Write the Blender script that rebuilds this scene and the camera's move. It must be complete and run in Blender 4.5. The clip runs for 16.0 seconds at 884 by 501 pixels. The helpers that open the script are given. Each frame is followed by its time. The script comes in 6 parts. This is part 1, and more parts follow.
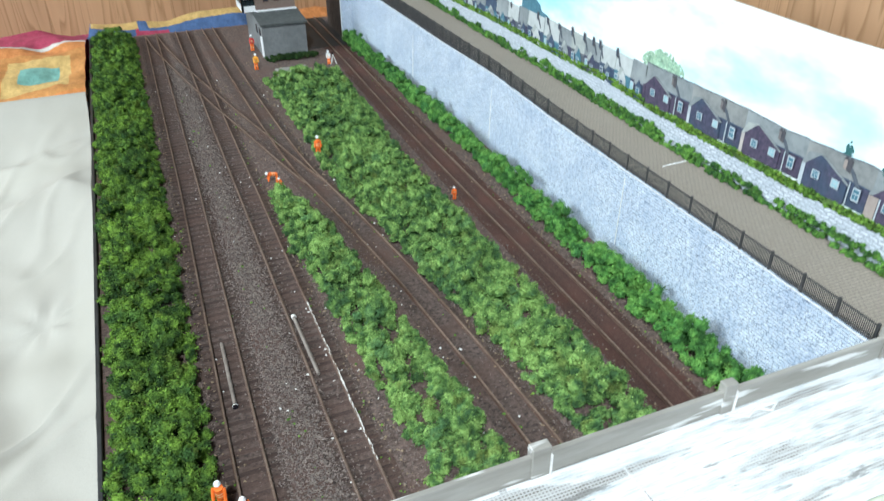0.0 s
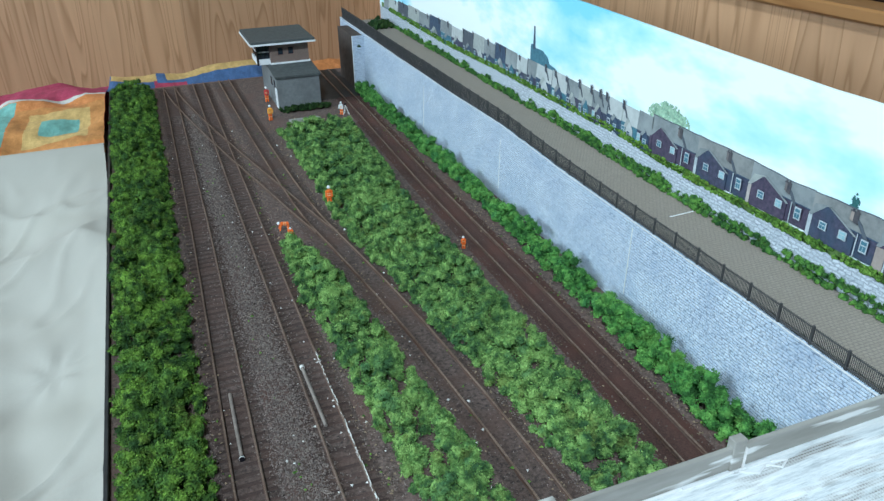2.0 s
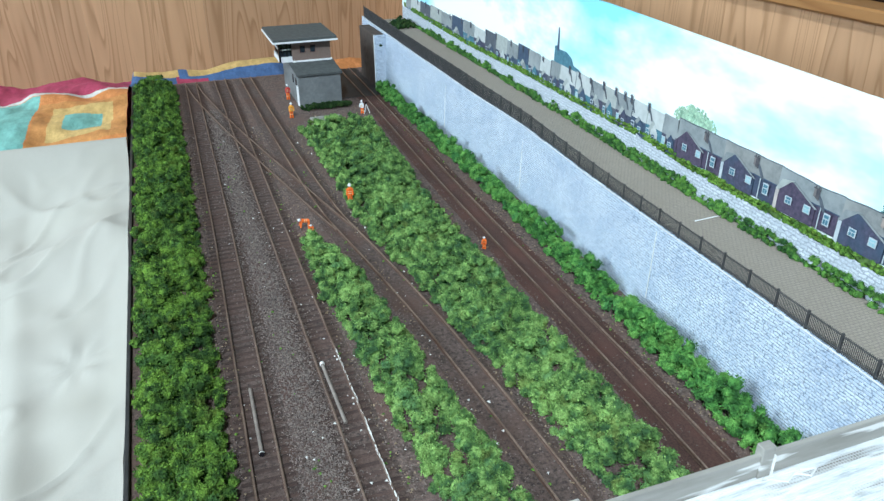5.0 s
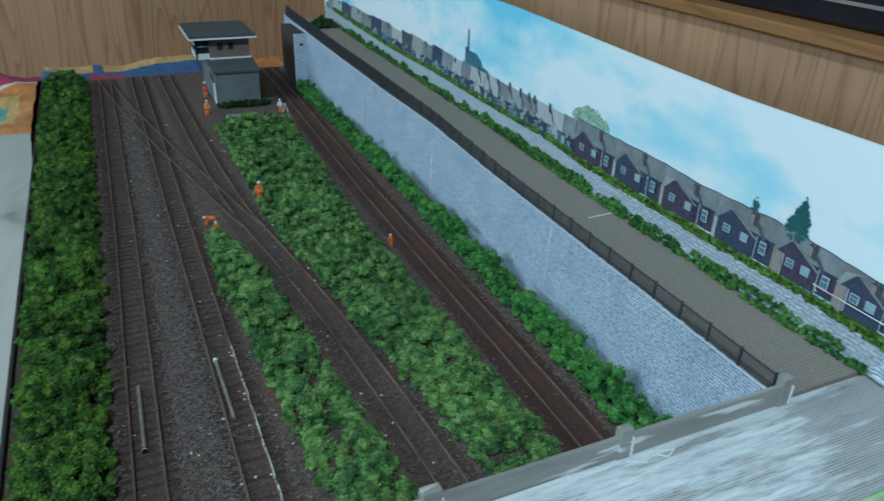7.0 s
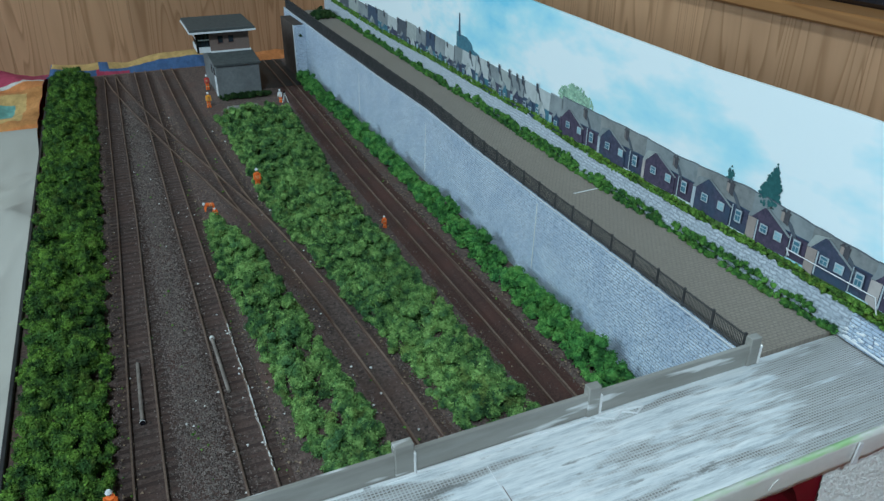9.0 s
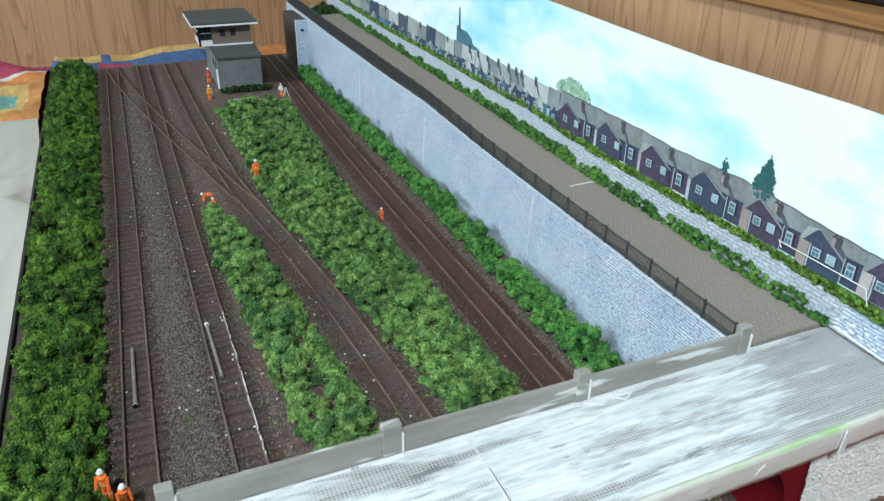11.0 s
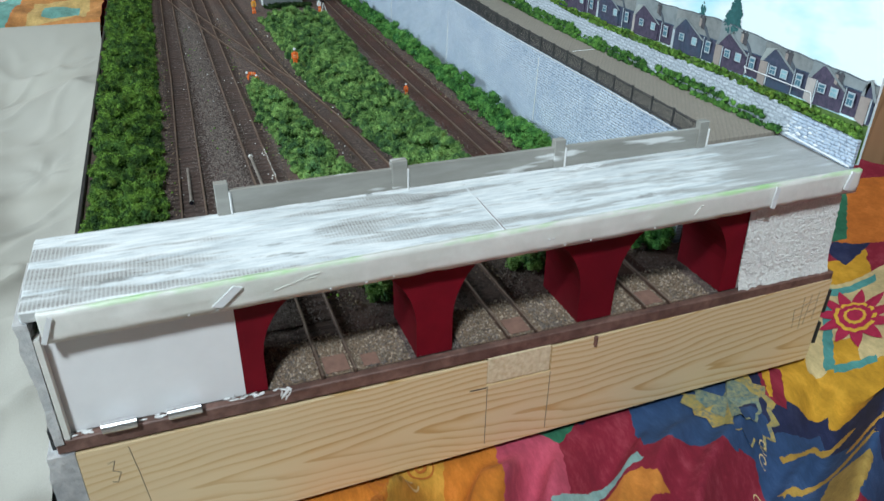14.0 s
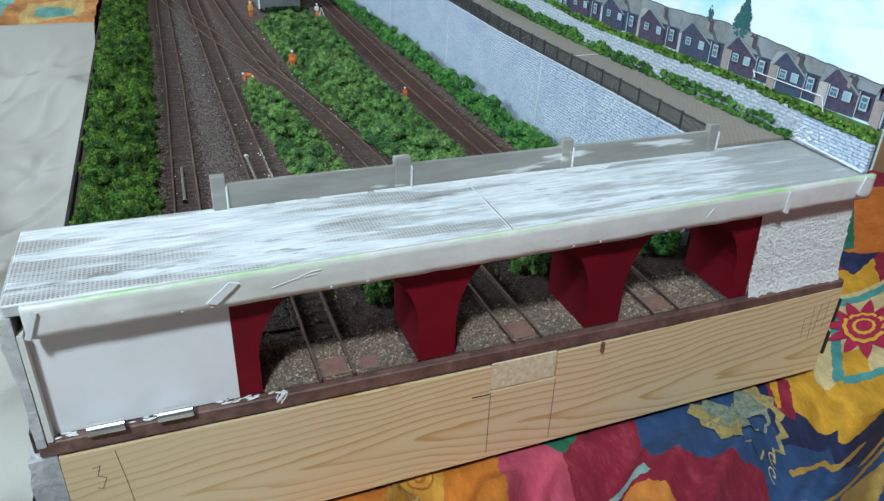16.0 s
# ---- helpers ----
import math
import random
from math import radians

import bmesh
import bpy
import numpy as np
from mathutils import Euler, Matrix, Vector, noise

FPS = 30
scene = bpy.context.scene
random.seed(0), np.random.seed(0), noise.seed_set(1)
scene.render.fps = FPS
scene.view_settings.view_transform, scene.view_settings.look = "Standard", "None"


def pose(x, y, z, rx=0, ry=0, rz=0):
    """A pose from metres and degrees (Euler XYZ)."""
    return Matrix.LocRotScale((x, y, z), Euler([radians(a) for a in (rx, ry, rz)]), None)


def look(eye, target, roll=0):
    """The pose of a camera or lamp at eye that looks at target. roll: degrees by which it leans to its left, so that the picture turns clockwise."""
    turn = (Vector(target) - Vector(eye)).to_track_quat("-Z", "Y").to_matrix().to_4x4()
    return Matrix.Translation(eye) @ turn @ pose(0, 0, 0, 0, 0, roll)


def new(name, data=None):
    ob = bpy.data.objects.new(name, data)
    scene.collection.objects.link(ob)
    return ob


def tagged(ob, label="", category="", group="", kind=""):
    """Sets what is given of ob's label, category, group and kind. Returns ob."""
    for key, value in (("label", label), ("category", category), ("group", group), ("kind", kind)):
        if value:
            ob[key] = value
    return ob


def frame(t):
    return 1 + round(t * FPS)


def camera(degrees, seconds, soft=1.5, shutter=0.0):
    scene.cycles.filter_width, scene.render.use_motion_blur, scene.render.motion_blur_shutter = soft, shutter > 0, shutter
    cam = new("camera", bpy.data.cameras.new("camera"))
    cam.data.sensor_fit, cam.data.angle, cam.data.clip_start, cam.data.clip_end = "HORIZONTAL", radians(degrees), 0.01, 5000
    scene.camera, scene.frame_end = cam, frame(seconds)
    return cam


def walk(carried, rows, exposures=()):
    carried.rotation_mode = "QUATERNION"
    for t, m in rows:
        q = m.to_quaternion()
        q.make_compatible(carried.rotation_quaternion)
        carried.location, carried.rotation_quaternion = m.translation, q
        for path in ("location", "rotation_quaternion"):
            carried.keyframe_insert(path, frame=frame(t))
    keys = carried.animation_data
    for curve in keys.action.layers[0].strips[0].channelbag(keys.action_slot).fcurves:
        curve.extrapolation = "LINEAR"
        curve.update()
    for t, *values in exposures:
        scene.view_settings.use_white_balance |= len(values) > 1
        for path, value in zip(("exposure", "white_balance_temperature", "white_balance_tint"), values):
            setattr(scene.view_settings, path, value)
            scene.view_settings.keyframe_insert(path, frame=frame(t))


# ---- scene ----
cam = camera(62.39, 16.0, soft=1.4, shutter=0.5)
D = 0.1  # the plan below is drawn in decimetres
PATH = [
    (0, (-1.117, -1.266, 3.212), (-0.464, 0.311, 2.170), -0.40),
    (0.5, (-1.134, -1.388, 3.215), (-0.466, 0.245, 2.274), 1.52),
    (1, (-1.119, -1.392, 3.210), (-0.454, 0.262, 2.301), 1.07),
    (1.5, (-1.105, -1.361, 3.259), (-0.465, 0.292, 2.332), -0.33),
    (2, (-1.086, -1.284, 3.267), (-0.442, 0.362, 2.331), -0.96),
    (2.5, (-1.065, -1.261, 3.232), (-0.402, 0.373, 2.288), -0.43),
    (3, (-1.112, -1.229, 3.218), (-0.469, 0.404, 2.259), -0.44),
    (3.5, (-1.113, -1.185, 3.189), (-0.485, 0.440, 2.205), -0.43),
    (4, (-1.152, -1.181, 3.223), (-0.536, 0.460, 2.260), -0.46),
    (6.5, (-1.105, -1.427, 3.247), (-0.465, 0.232, 2.334), 0.67),
    (7, (-0.859, -1.449, 3.212), (-0.100, 0.156, 2.293), 2.03),
    (7.5, (-0.756, -1.475, 3.215), (0.036, 0.113, 2.292), 0.96),
    (8, (-0.754, -1.600, 3.199), (-0.037, 0.012, 2.257), -0.13),
    (10.5, (-0.709, -1.735, 3.144), (0.012, -0.118, 2.214), 0.49),
    (11, (-0.711, -1.778, 3.107), (0.002, -0.160, 2.172), 0.78),
    (11.5, (-0.767, -1.996, 3.004), (-0.055, -0.384, 2.060), 1.41),
    (12, (-0.881, -2.205, 2.913), (-0.207, -0.609, 1.913), 1.98),
    (12.5, (-0.907, -2.255, 2.909), (-0.215, -0.672, 1.902), 2.06),
    (13, (-0.923, -2.374, 2.893), (-0.251, -0.814, 1.837), 1.45),
    (13.5, (-0.985, -2.657, 2.879), (-0.355, -1.060, 1.852), 1.25),
    (14, (-1.002, -3.020, 2.463), (-0.386, -1.391, 1.479), 0.80),
    (14.5, (-1.025, -3.066, 2.395), (-0.400, -1.435, 1.421), 0.82),
    (15, (-1.019, -3.010, 2.356), (-0.395, -1.381, 1.376), 0.96),
    (15.5, (-1.032, -2.931, 2.345), (-0.395, -1.298, 1.383), 1.67),
    (16, (-1.032, -2.910, 2.333), (-0.388, -1.274, 1.380), 1.97),
]
walk(cam, [(t, look([D * v for v in eye], [D * v for v in target], roll)) for t, eye, target, roll in PATH],
     [(0.0, 0.47, 6300, 6), (0.5, 0.22, 6000, 2), (1.0, 0.07, 5900, 0), (2.0, 0.02, 5700, 0), (3.5, 0.09, 5600, 0), (4.0, 0.42, 5900, 3), (6.5, -0.03, 5700, 1), (7.0, -0.78, 5300, -5),
      (7.5, -0.98, 5250, -6), (8.0, -1.03, 5250, -6), (10.5, 0.02, 6200, 3), (11.0, 0.02, 6200, 3), (11.5, -0.55, 5950, 1), (12.0, -0.98, 5800, 2), (12.5, -0.63, 6000, 3), (13.5, -0.17, 6200, 3), (14.5, -0.14, 5950, 3), (16.0, -0.16, 5850, 3)])

# ---- world and lights ----
world = bpy.data.worlds.new("sky")
scene.world = world
world.use_nodes = True
wn = world.node_tree.nodes
sky = wn.new("ShaderNodeTexSky")
sky.sky_type, sky.sun_disc, sky.sun_elevation, sky.sun_rotation = "NISHITA", False, radians(40), radians(-90)
wn["Background"].inputs["Strength"].default_value = 0.05
world.node_tree.links.new(sky.outputs["Color"], wn["Background"].inputs["Color"])


def area_lamp(name, eye, target, width, height, watts, colour):
    data = bpy.data.lights.new(name, "AREA")
    data.shape, data.size, data.size_y, data.energy, data.color = "RECTANGLE", width, height, watts, colour
    ob = new(name, data)
    ob.matrix_world = look(eye, target)
    return ob


area_lamp("roof_window_daylight", (-0.62, -1.05, 1.71), (0.0, 0.3, 0.0), 0.2, 0.2, 47, (0.9, 0.96, 1.0))
area_lamp("window_daylight", (-1.98, 0.75, 1.0), (0.1, 0.8, 0.0), 1.6, 0.9, 46, (0.84, 0.94, 1.0))

# ---- helpers of the plan ----
ORIGIN = {}
RND = random.Random(7)


def thing(name, label, category, at=(0, 0, 0), group="", kind=""):
    ob = new(name)
    ob.location = [D * v for v in at]
    ob.empty_display_size = 0.01
    ORIGIN[ob] = Vector(at)
    return tagged(ob, label, category, group, kind)


def part(name, bm, material, parent=None, label="", smooth=False, mats=None):
    """One mesh object from a bmesh drawn in decimetres, under parent."""
    base = ORIGIN.get(parent, Vector((0, 0, 0)))
    for v in bm.verts:
        v.co = (v.co - base) * D
    me = bpy.data.meshes.new(name)
    bm.normal_update()
    bm.to_mesh(me)
    bm.free()
    for m in (mats or [material]):
        me.materials.append(m)
    if smooth:
        me.shade_smooth()
        me.set_sharp_from_angle(angle=0.9)
    ob = new(name, me)
    if parent is not None:
        ob.parent = parent
    ORIGIN[ob] = base
    if label:
        ob["label"] = label
    return ob


def raw(name, verts, faces, material, parent=None, smooth=False):
    base = np.array(ORIGIN.get(parent, Vector((0, 0, 0))))
    me = bpy.data.meshes.new(name)
    me.from_pydata(((np.asarray(verts) - base) * D).tolist(), [], faces)
    me.materials.append(material)
    if smooth:
        me.shade_smooth()
    ob = new(name, me)
    if parent is not None:
        ob.parent = parent
    ORIGIN[ob] = Vector(base)
    return ob


def box(bm, x0, x1, y0, y1, z0, z1, bevel=0.0, index=0):
    made = bmesh.ops.create_cube(bm, size=1.0)["verts"]
    for v in made:
        v.co = Vector(((x0 + x1) / 2 + v.co.x * (x1 - x0), (y0 + y1) / 2 + v.co.y * (y1 - y0), (z0 + z1) / 2 + v.co.z * (z1 - z0)))
    faces = {f for v in made for f in v.link_faces}
    for f in faces:
        f.material_index = index
    if bevel:
        edges = list({e for v in made for e in v.link_edges})
        bmesh.ops.bevel(bm, geom=edges, offset=bevel, segments=1, affect="EDGES")
    return bm


def block(x0, x1, y0, y1, z0, z1, bevel=0.0):
    return box(bmesh.new(), x0, x1, y0, y1, z0, z1, bevel)


def prism(bm, points, axis, a, b, index=0):
    """Extrude an outline: points (u, v) in the plane across axis, between a and b."""
    def place(u, v, w):
        return {"x": (w, u, v), "y": (u, w, v), "z": (u, v, w)}[axis]
    n = len(points)
    lo = [bm.verts.new(place(u, v, a)) for u, v in points]
    hi = [bm.verts.new(place(u, v, b)) for u, v in points]
    fs = [bm.faces.new(lo), bm.faces.new(hi[::-1])]
    fs += [bm.faces.new((lo[(i + 1) % n], lo[i], hi[i], hi[(i + 1) % n])) for i in range(n)]
    for f in fs:
        f.material_index = index
    bmesh.ops.recalc_face_normals(bm, faces=fs)
    return bm


def rod(bm, a, b, r, sides=10, index=0):
    a, b = Vector(a), Vector(b)
    m = (b - a).to_track_quat("Z", "Y").to_matrix().to_4x4()
    m.translation = (a + b) / 2
    made = bmesh.ops.create_cone(bm, cap_ends=True, segments=sides, radius1=r, radius2=r, depth=(b - a).length, matrix=m)["verts"]
    for f in {f for v in made for f in v.link_faces}:
        f.material_index = index
    return bm


# ---- materials ----
def ramp(nt, fac, stops):
    node = nt.nodes.new("ShaderNodeValToRGB")
    while len(node.color_ramp.elements) < len(stops):
        node.color_ramp.elements.new(0.5)
    for e, (p, c) in zip(node.color_ramp.elements, stops):
        e.position, e.color = p, (*c, 1)
    nt.links.new(fac, node.inputs["Fac"])
    return node.outputs["Color"]


def noise_tex(nt, coord, scale, detail=4.0, rough=0.6, stretch=None):
    if stretch:
        mp = nt.nodes.new("ShaderNodeMapping")
        mp.inputs["Scale"].default_value = stretch
        nt.links.new(coord, mp.inputs["Vector"])
        coord = mp.outputs["Vector"]
    n = nt.nodes.new("ShaderNodeTexNoise")
    n.inputs["Scale"].default_value, n.inputs["Detail"].default_value, n.inputs["Roughness"].default_value = scale, detail, rough
    nt.links.new(coord, n.inputs["Vector"])
    return n.outputs["Fac"]


def mix(nt, fac, a, b, kind="MIX"):
    m = nt.nodes.new("ShaderNodeMix")
    m.data_type, m.blend_type = "RGBA", kind
    if isinstance(fac, (int, float)):
        m.inputs[0].default_value = fac
    else:
        nt.links.new(fac, m.inputs[0])
    for sock, v in ((m.inputs[6], a), (m.inputs[7], b)):
        if isinstance(v, tuple):
            sock.default_value = (*v, 1)
        else:
            nt.links.new(v, sock)
    return m.outputs[2]


def maths(nt, op, a, b=None):
    m = nt.nodes.new("ShaderNodeMath")
    m.operation = op
    for sock, v in zip(m.inputs, (a, b)):
        if v is None:
            continue
        if isinstance(v, (int, float)):
            sock.default_value = v
        else:
            nt.links.new(v, sock)
    return m.outputs[0]


def blank(name, rough=0.8, metal=0.0):
    m = bpy.data.materials.new(name)
    m.use_nodes = True
    nt = m.node_tree
    b = nt.nodes["Principled BSDF"]
    b.inputs["Roughness"].default_value, b.inputs["Metallic"].default_value = rough, metal
    tc = nt.nodes.new("ShaderNodeTexCoord")
    return m, nt, b, tc.outputs["Object"]


def bump(nt, b, height, strength, distance):
    n = nt.nodes.new("ShaderNodeBump")
    n.inputs["Strength"].default_value, n.inputs["Distance"].default_value = strength, distance
    nt.links.new(height, n.inputs["Height"])
    nt.links.new(n.outputs["Normal"], b.inputs["Normal"])


def surface(name, c1, c2, scale, c3=None, scale2=None, rough=0.8, metal=0.0, relief=0.4, depth=0.0005, stretch=None, per=None, jitter=0.25, cut=(0.45, 0.7)):
    """A worn surface: c1 to c2 in fine grain, c3 in broad stains; per: 'island' or 'object' shifts the brightness piece by piece."""
    m, nt, b, co = blank(name, rough, metal)
    fine = noise_tex(nt, co, scale, 5, 0.65, stretch)
    col = ramp(nt, fine, [(0.32, c1), (0.68, c2)])
    if c3:
        broad = noise_tex(nt, co, scale2 or scale / 12, 3, 0.55, stretch)
        f = nt.nodes.new("ShaderNodeMapRange")
        f.inputs["From Min"].default_value, f.inputs["From Max"].default_value = cut
        nt.links.new(broad, f.inputs["Value"])
        col = mix(nt, f.outputs["Result"], col, c3)
    if per:
        if per == "island":
            g = nt.nodes.new("ShaderNodeNewGeometry").outputs["Random Per Island"]
        else:
            g = nt.nodes.new("ShaderNodeObjectInfo").outputs["Random"]
        f = nt.nodes.new("ShaderNodeMapRange")
        f.inputs["To Min"].default_value, f.inputs["To Max"].default_value = 1 - jitter, 1 + jitter
        nt.links.new(g, f.inputs["Value"])
        h = nt.nodes.new("ShaderNodeHueSaturation")
        nt.links.new(f.outputs["Result"], h.inputs["Value"])
        nt.links.new(col, h.inputs["Color"])
        col = h.outputs["Color"]
    nt.links.new(col, b.inputs["Base Color"])
    if relief:
        bump(nt, b, fine, relief, depth)
    return m


earth = surface("dark_ballast_ground", (0.03, 0.02, 0.018), (0.2, 0.145, 0.125), 430, (0.125, 0.076, 0.063), 24, 0.95, relief=1.0, depth=0.0012)
bed_mat = surface("dark_track_bed", (0.022, 0.016, 0.015), (0.15, 0.108, 0.093), 420, (0.09, 0.053, 0.042), 18, 0.95, relief=1.0, depth=0.001)
stone_mix = surface("ballast_grit", (0.1, 0.081, 0.072), (0.225, 0.186, 0.167), 240, rough=0.95, per="island", jitter=0.38, relief=0.0)
speck_white = surface("white_chips", (0.6, 0.6, 0.58), (0.8, 0.8, 0.78), 300, rough=0.8, relief=0.0)
rust_bed = surface("rust_dusted_track_bed", (0.036, 0.018, 0.015), (0.105, 0.055, 0.043), 800, (0.1, 0.043, 0.032), 18, 0.95, relief=1.0, depth=0.001)
sleeper_mat = surface("weathered_sleeper", (0.025, 0.016, 0.014), (0.08, 0.05, 0.042), 900, (0.085, 0.053, 0.044), 60, rough=0.9, per="object", relief=0.3)
rail_mat = surface("rusty_rail", (0.05, 0.03, 0.023), (0.125, 0.076, 0.056), 500, (0.09, 0.045, 0.03), 60, 0.65, 0.2, relief=0.2, depth=0.0002)
rail_top = surface("worn_rail_head", (0.16, 0.105, 0.078), (0.3, 0.225, 0.175), 400, (0.1, 0.058, 0.042), 22, 0.45, 0.3, relief=0.0)
rail_dull = surface("rust_coated_rail_head", (0.12, 0.08, 0.061), (0.235, 0.172, 0.135), 400, (0.085, 0.052, 0.04), 22, 0.5, 0.2, relief=0.0)


def foliage(name, light, mid, dark, patch=26):
    """Coloured foam: clumps from light to dark green, some bluish and some browned, each torn piece a little different."""
    m, nt, b, co = blank(name, 0.95)
    broad = noise_tex(nt, co, patch, 3, 0.6)
    fine = noise_tex(nt, co, 700, 3, 0.7)
    tuft = noise_tex(nt, co, patch * 5.2, 2, 0.5)
    both = maths(nt, "ADD", maths(nt, "MULTIPLY", broad, 0.38), maths(nt, "MULTIPLY", tuft, 0.62))
    col = ramp(nt, both, [(0.4, dark), (0.49, mid), (0.58, light)])
    shift = nt.nodes.new("ShaderNodeMapping")
    shift.inputs["Location"].default_value = (3.7, 1.9, 0.6)
    nt.links.new(co, shift.inputs["Vector"])
    for k, (lo, hi, tint) in enumerate(((0.6, 0.68, (0.7 * mid[0], 0.86 * mid[1], 1.45 * mid[2])), (0.6, 0.68, (1.35 * mid[0], 0.85 * mid[1], 0.7 * mid[2])))):
        cut = nt.nodes.new("ShaderNodeMapRange")
        cut.inputs["From Min"].default_value, cut.inputs["From Max"].default_value = lo, hi
        nt.links.new(noise_tex(nt, shift.outputs["Vector"] if k else co, patch * (1.6 + k), 2, 0.5), cut.inputs["Value"])
        col = mix(nt, maths(nt, "MULTIPLY", cut.outputs["Result"], 0.6), col, tint)
    g = nt.nodes.new("ShaderNodeNewGeometry").outputs["Random Per Island"]
    f = nt.nodes.new("ShaderNodeMapRange")
    f.inputs["To Min"].default_value, f.inputs["To Max"].default_value = 0.66, 1.32
    nt.links.new(g, f.inputs["Value"])
    h = nt.nodes.new("ShaderNodeHueSaturation")
    nt.links.new(f.outputs["Result"], h.inputs["Value"])
    nt.links.new(col, h.inputs["Color"])
    nt.links.new(mix(nt, maths(nt, "MULTIPLY", fine, 0.7), h.outputs["Color"], tuple(0.5 * c for c in mid)), b.inputs["Base Color"])
    b.inputs["Specular IOR Level"].default_value = 0.15
    bump(nt, b, fine, 0.6, 0.001)
    return m


green_a = foliage("deep_green_foliage", (0.22, 0.385, 0.058), (0.085, 0.17, 0.033), (0.017, 0.045, 0.019))
green_b = foliage("light_green_foliage", (0.34, 0.54, 0.16), (0.15, 0.285, 0.08), (0.032, 0.085, 0.042))
green_c = foliage("bright_green_foliage", (0.22, 0.47, 0.11), (0.1, 0.28, 0.065), (0.032, 0.095, 0.03))
olive = foliage("olive_foliage", (0.24, 0.42, 0.08), (0.13, 0.26, 0.045), (0.045, 0.1, 0.025), 60)
dark_green = foliage("dark_green_foliage", (0.06, 0.11, 0.03), (0.03, 0.065, 0.02), (0.015, 0.034, 0.012))
red_paint = surface("dark_red_paint", (0.14, 0.0025, 0.01), (0.19, 0.004, 0.014), 60, (0.1, 0.002, 0.008), 14, 0.6, relief=0.2, depth=0.0004)
red_paint.node_tree.nodes["Principled BSDF"].inputs["Specular IOR Level"].default_value = 0.2
white_card = surface("white_card", (0.76, 0.76, 0.77), (0.83, 0.83, 0.84), 25, (0.72, 0.73, 0.75), 8, 0.6, relief=0.05, depth=0.0003)
plaster = surface("rough_white_plaster", (0.66, 0.65, 0.62), (0.84, 0.84, 0.82), 420, (0.72, 0.71, 0.69), 40, 0.45, relief=0.8, depth=0.002)
fascia_mat = surface("painted_card_edge", (0.66, 0.65, 0.61), (0.78, 0.77, 0.73), 60, (0.62, 0.65, 0.58), 18, 0.4, relief=0.5, depth=0.001)
parapet_mat = surface("translucent_grey_plastic", (0.25, 0.243, 0.22), (0.36, 0.352, 0.325), 90, (0.74, 0.75, 0.75), 95, 0.22, relief=0.3, depth=0.0006, stretch=(0.16, 1, 1), cut=(0.6, 0.66))
glue_mat = surface("white_glue", (0.62, 0.62, 0.62), (0.82, 0.82, 0.82), 300, rough=0.18, relief=0.6)
steel = surface("bright_steel", (0.8, 0.8, 0.82), (0.9, 0.9, 0.92), 200, rough=0.26, metal=1.0, relief=0.0)
foil = surface("crumpled_foil_tape", (0.55, 0.57, 0.6), (0.85, 0.86, 0.88), 150, rough=0.32, metal=0.5, relief=1.0, depth=0.0015)
brown_edge = surface("brown_painted_edge", (0.1, 0.05, 0.04), (0.22, 0.125, 0.1), 160, (0.07, 0.036, 0.03), 30, 0.55, relief=0.6)
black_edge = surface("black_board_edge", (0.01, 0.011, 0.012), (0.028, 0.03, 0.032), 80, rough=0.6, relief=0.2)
dark_card = surface("dark_brown_card", (0.04, 0.032, 0.028), (0.085, 0.067, 0.058), 120, rough=0.85, relief=0.2)
grey_render = surface("grey_render", (0.14, 0.15, 0.155), (0.2, 0.21, 0.215), 220, (0.12, 0.125, 0.13), 25, 0.9, relief=0.3)
grey_roof = surface("grey_flat_roof", (0.05, 0.056, 0.056), (0.085, 0.093, 0.093), 160, rough=0.85, relief=0.2)
white_paint = surface("white_paint", (0.68, 0.7, 0.72), (0.8, 0.81, 0.82), 90, rough=0.6, relief=0.1)
dark_glass = surface("dark_glazing", (0.015, 0.02, 0.03), (0.03, 0.04, 0.05), 50, rough=0.12, relief=0.0)
concrete = surface("pale_concrete", (0.24, 0.24, 0.22), (0.33, 0.33, 0.3), 300, (0.2, 0.2, 0.18), 40, 0.9, relief=0.3)
orange_vis = surface("orange_paint", (0.72, 0.12, 0.012), (0.85, 0.19, 0.025), 300, rough=0.7, relief=0.1)
band_paint = surface("pale_reflective_band", (0.72, 0.42, 0.2), (0.8, 0.55, 0.32), 300, rough=0.5, relief=0.0)
black_plastic = surface("black_plastic", (0.006, 0.006, 0.01), (0.016, 0.016, 0.022), 40, rough=0.25, relief=0.0)
fence_mat = surface("black_fence_paint", (0.025, 0.025, 0.027), (0.055, 0.054, 0.056), 200, rough=0.7, relief=0.1)
grey_rod = surface("grey_brown_rod", (0.15, 0.125, 0.11), (0.26, 0.225, 0.2), 160, rough=0.6, relief=0.2)


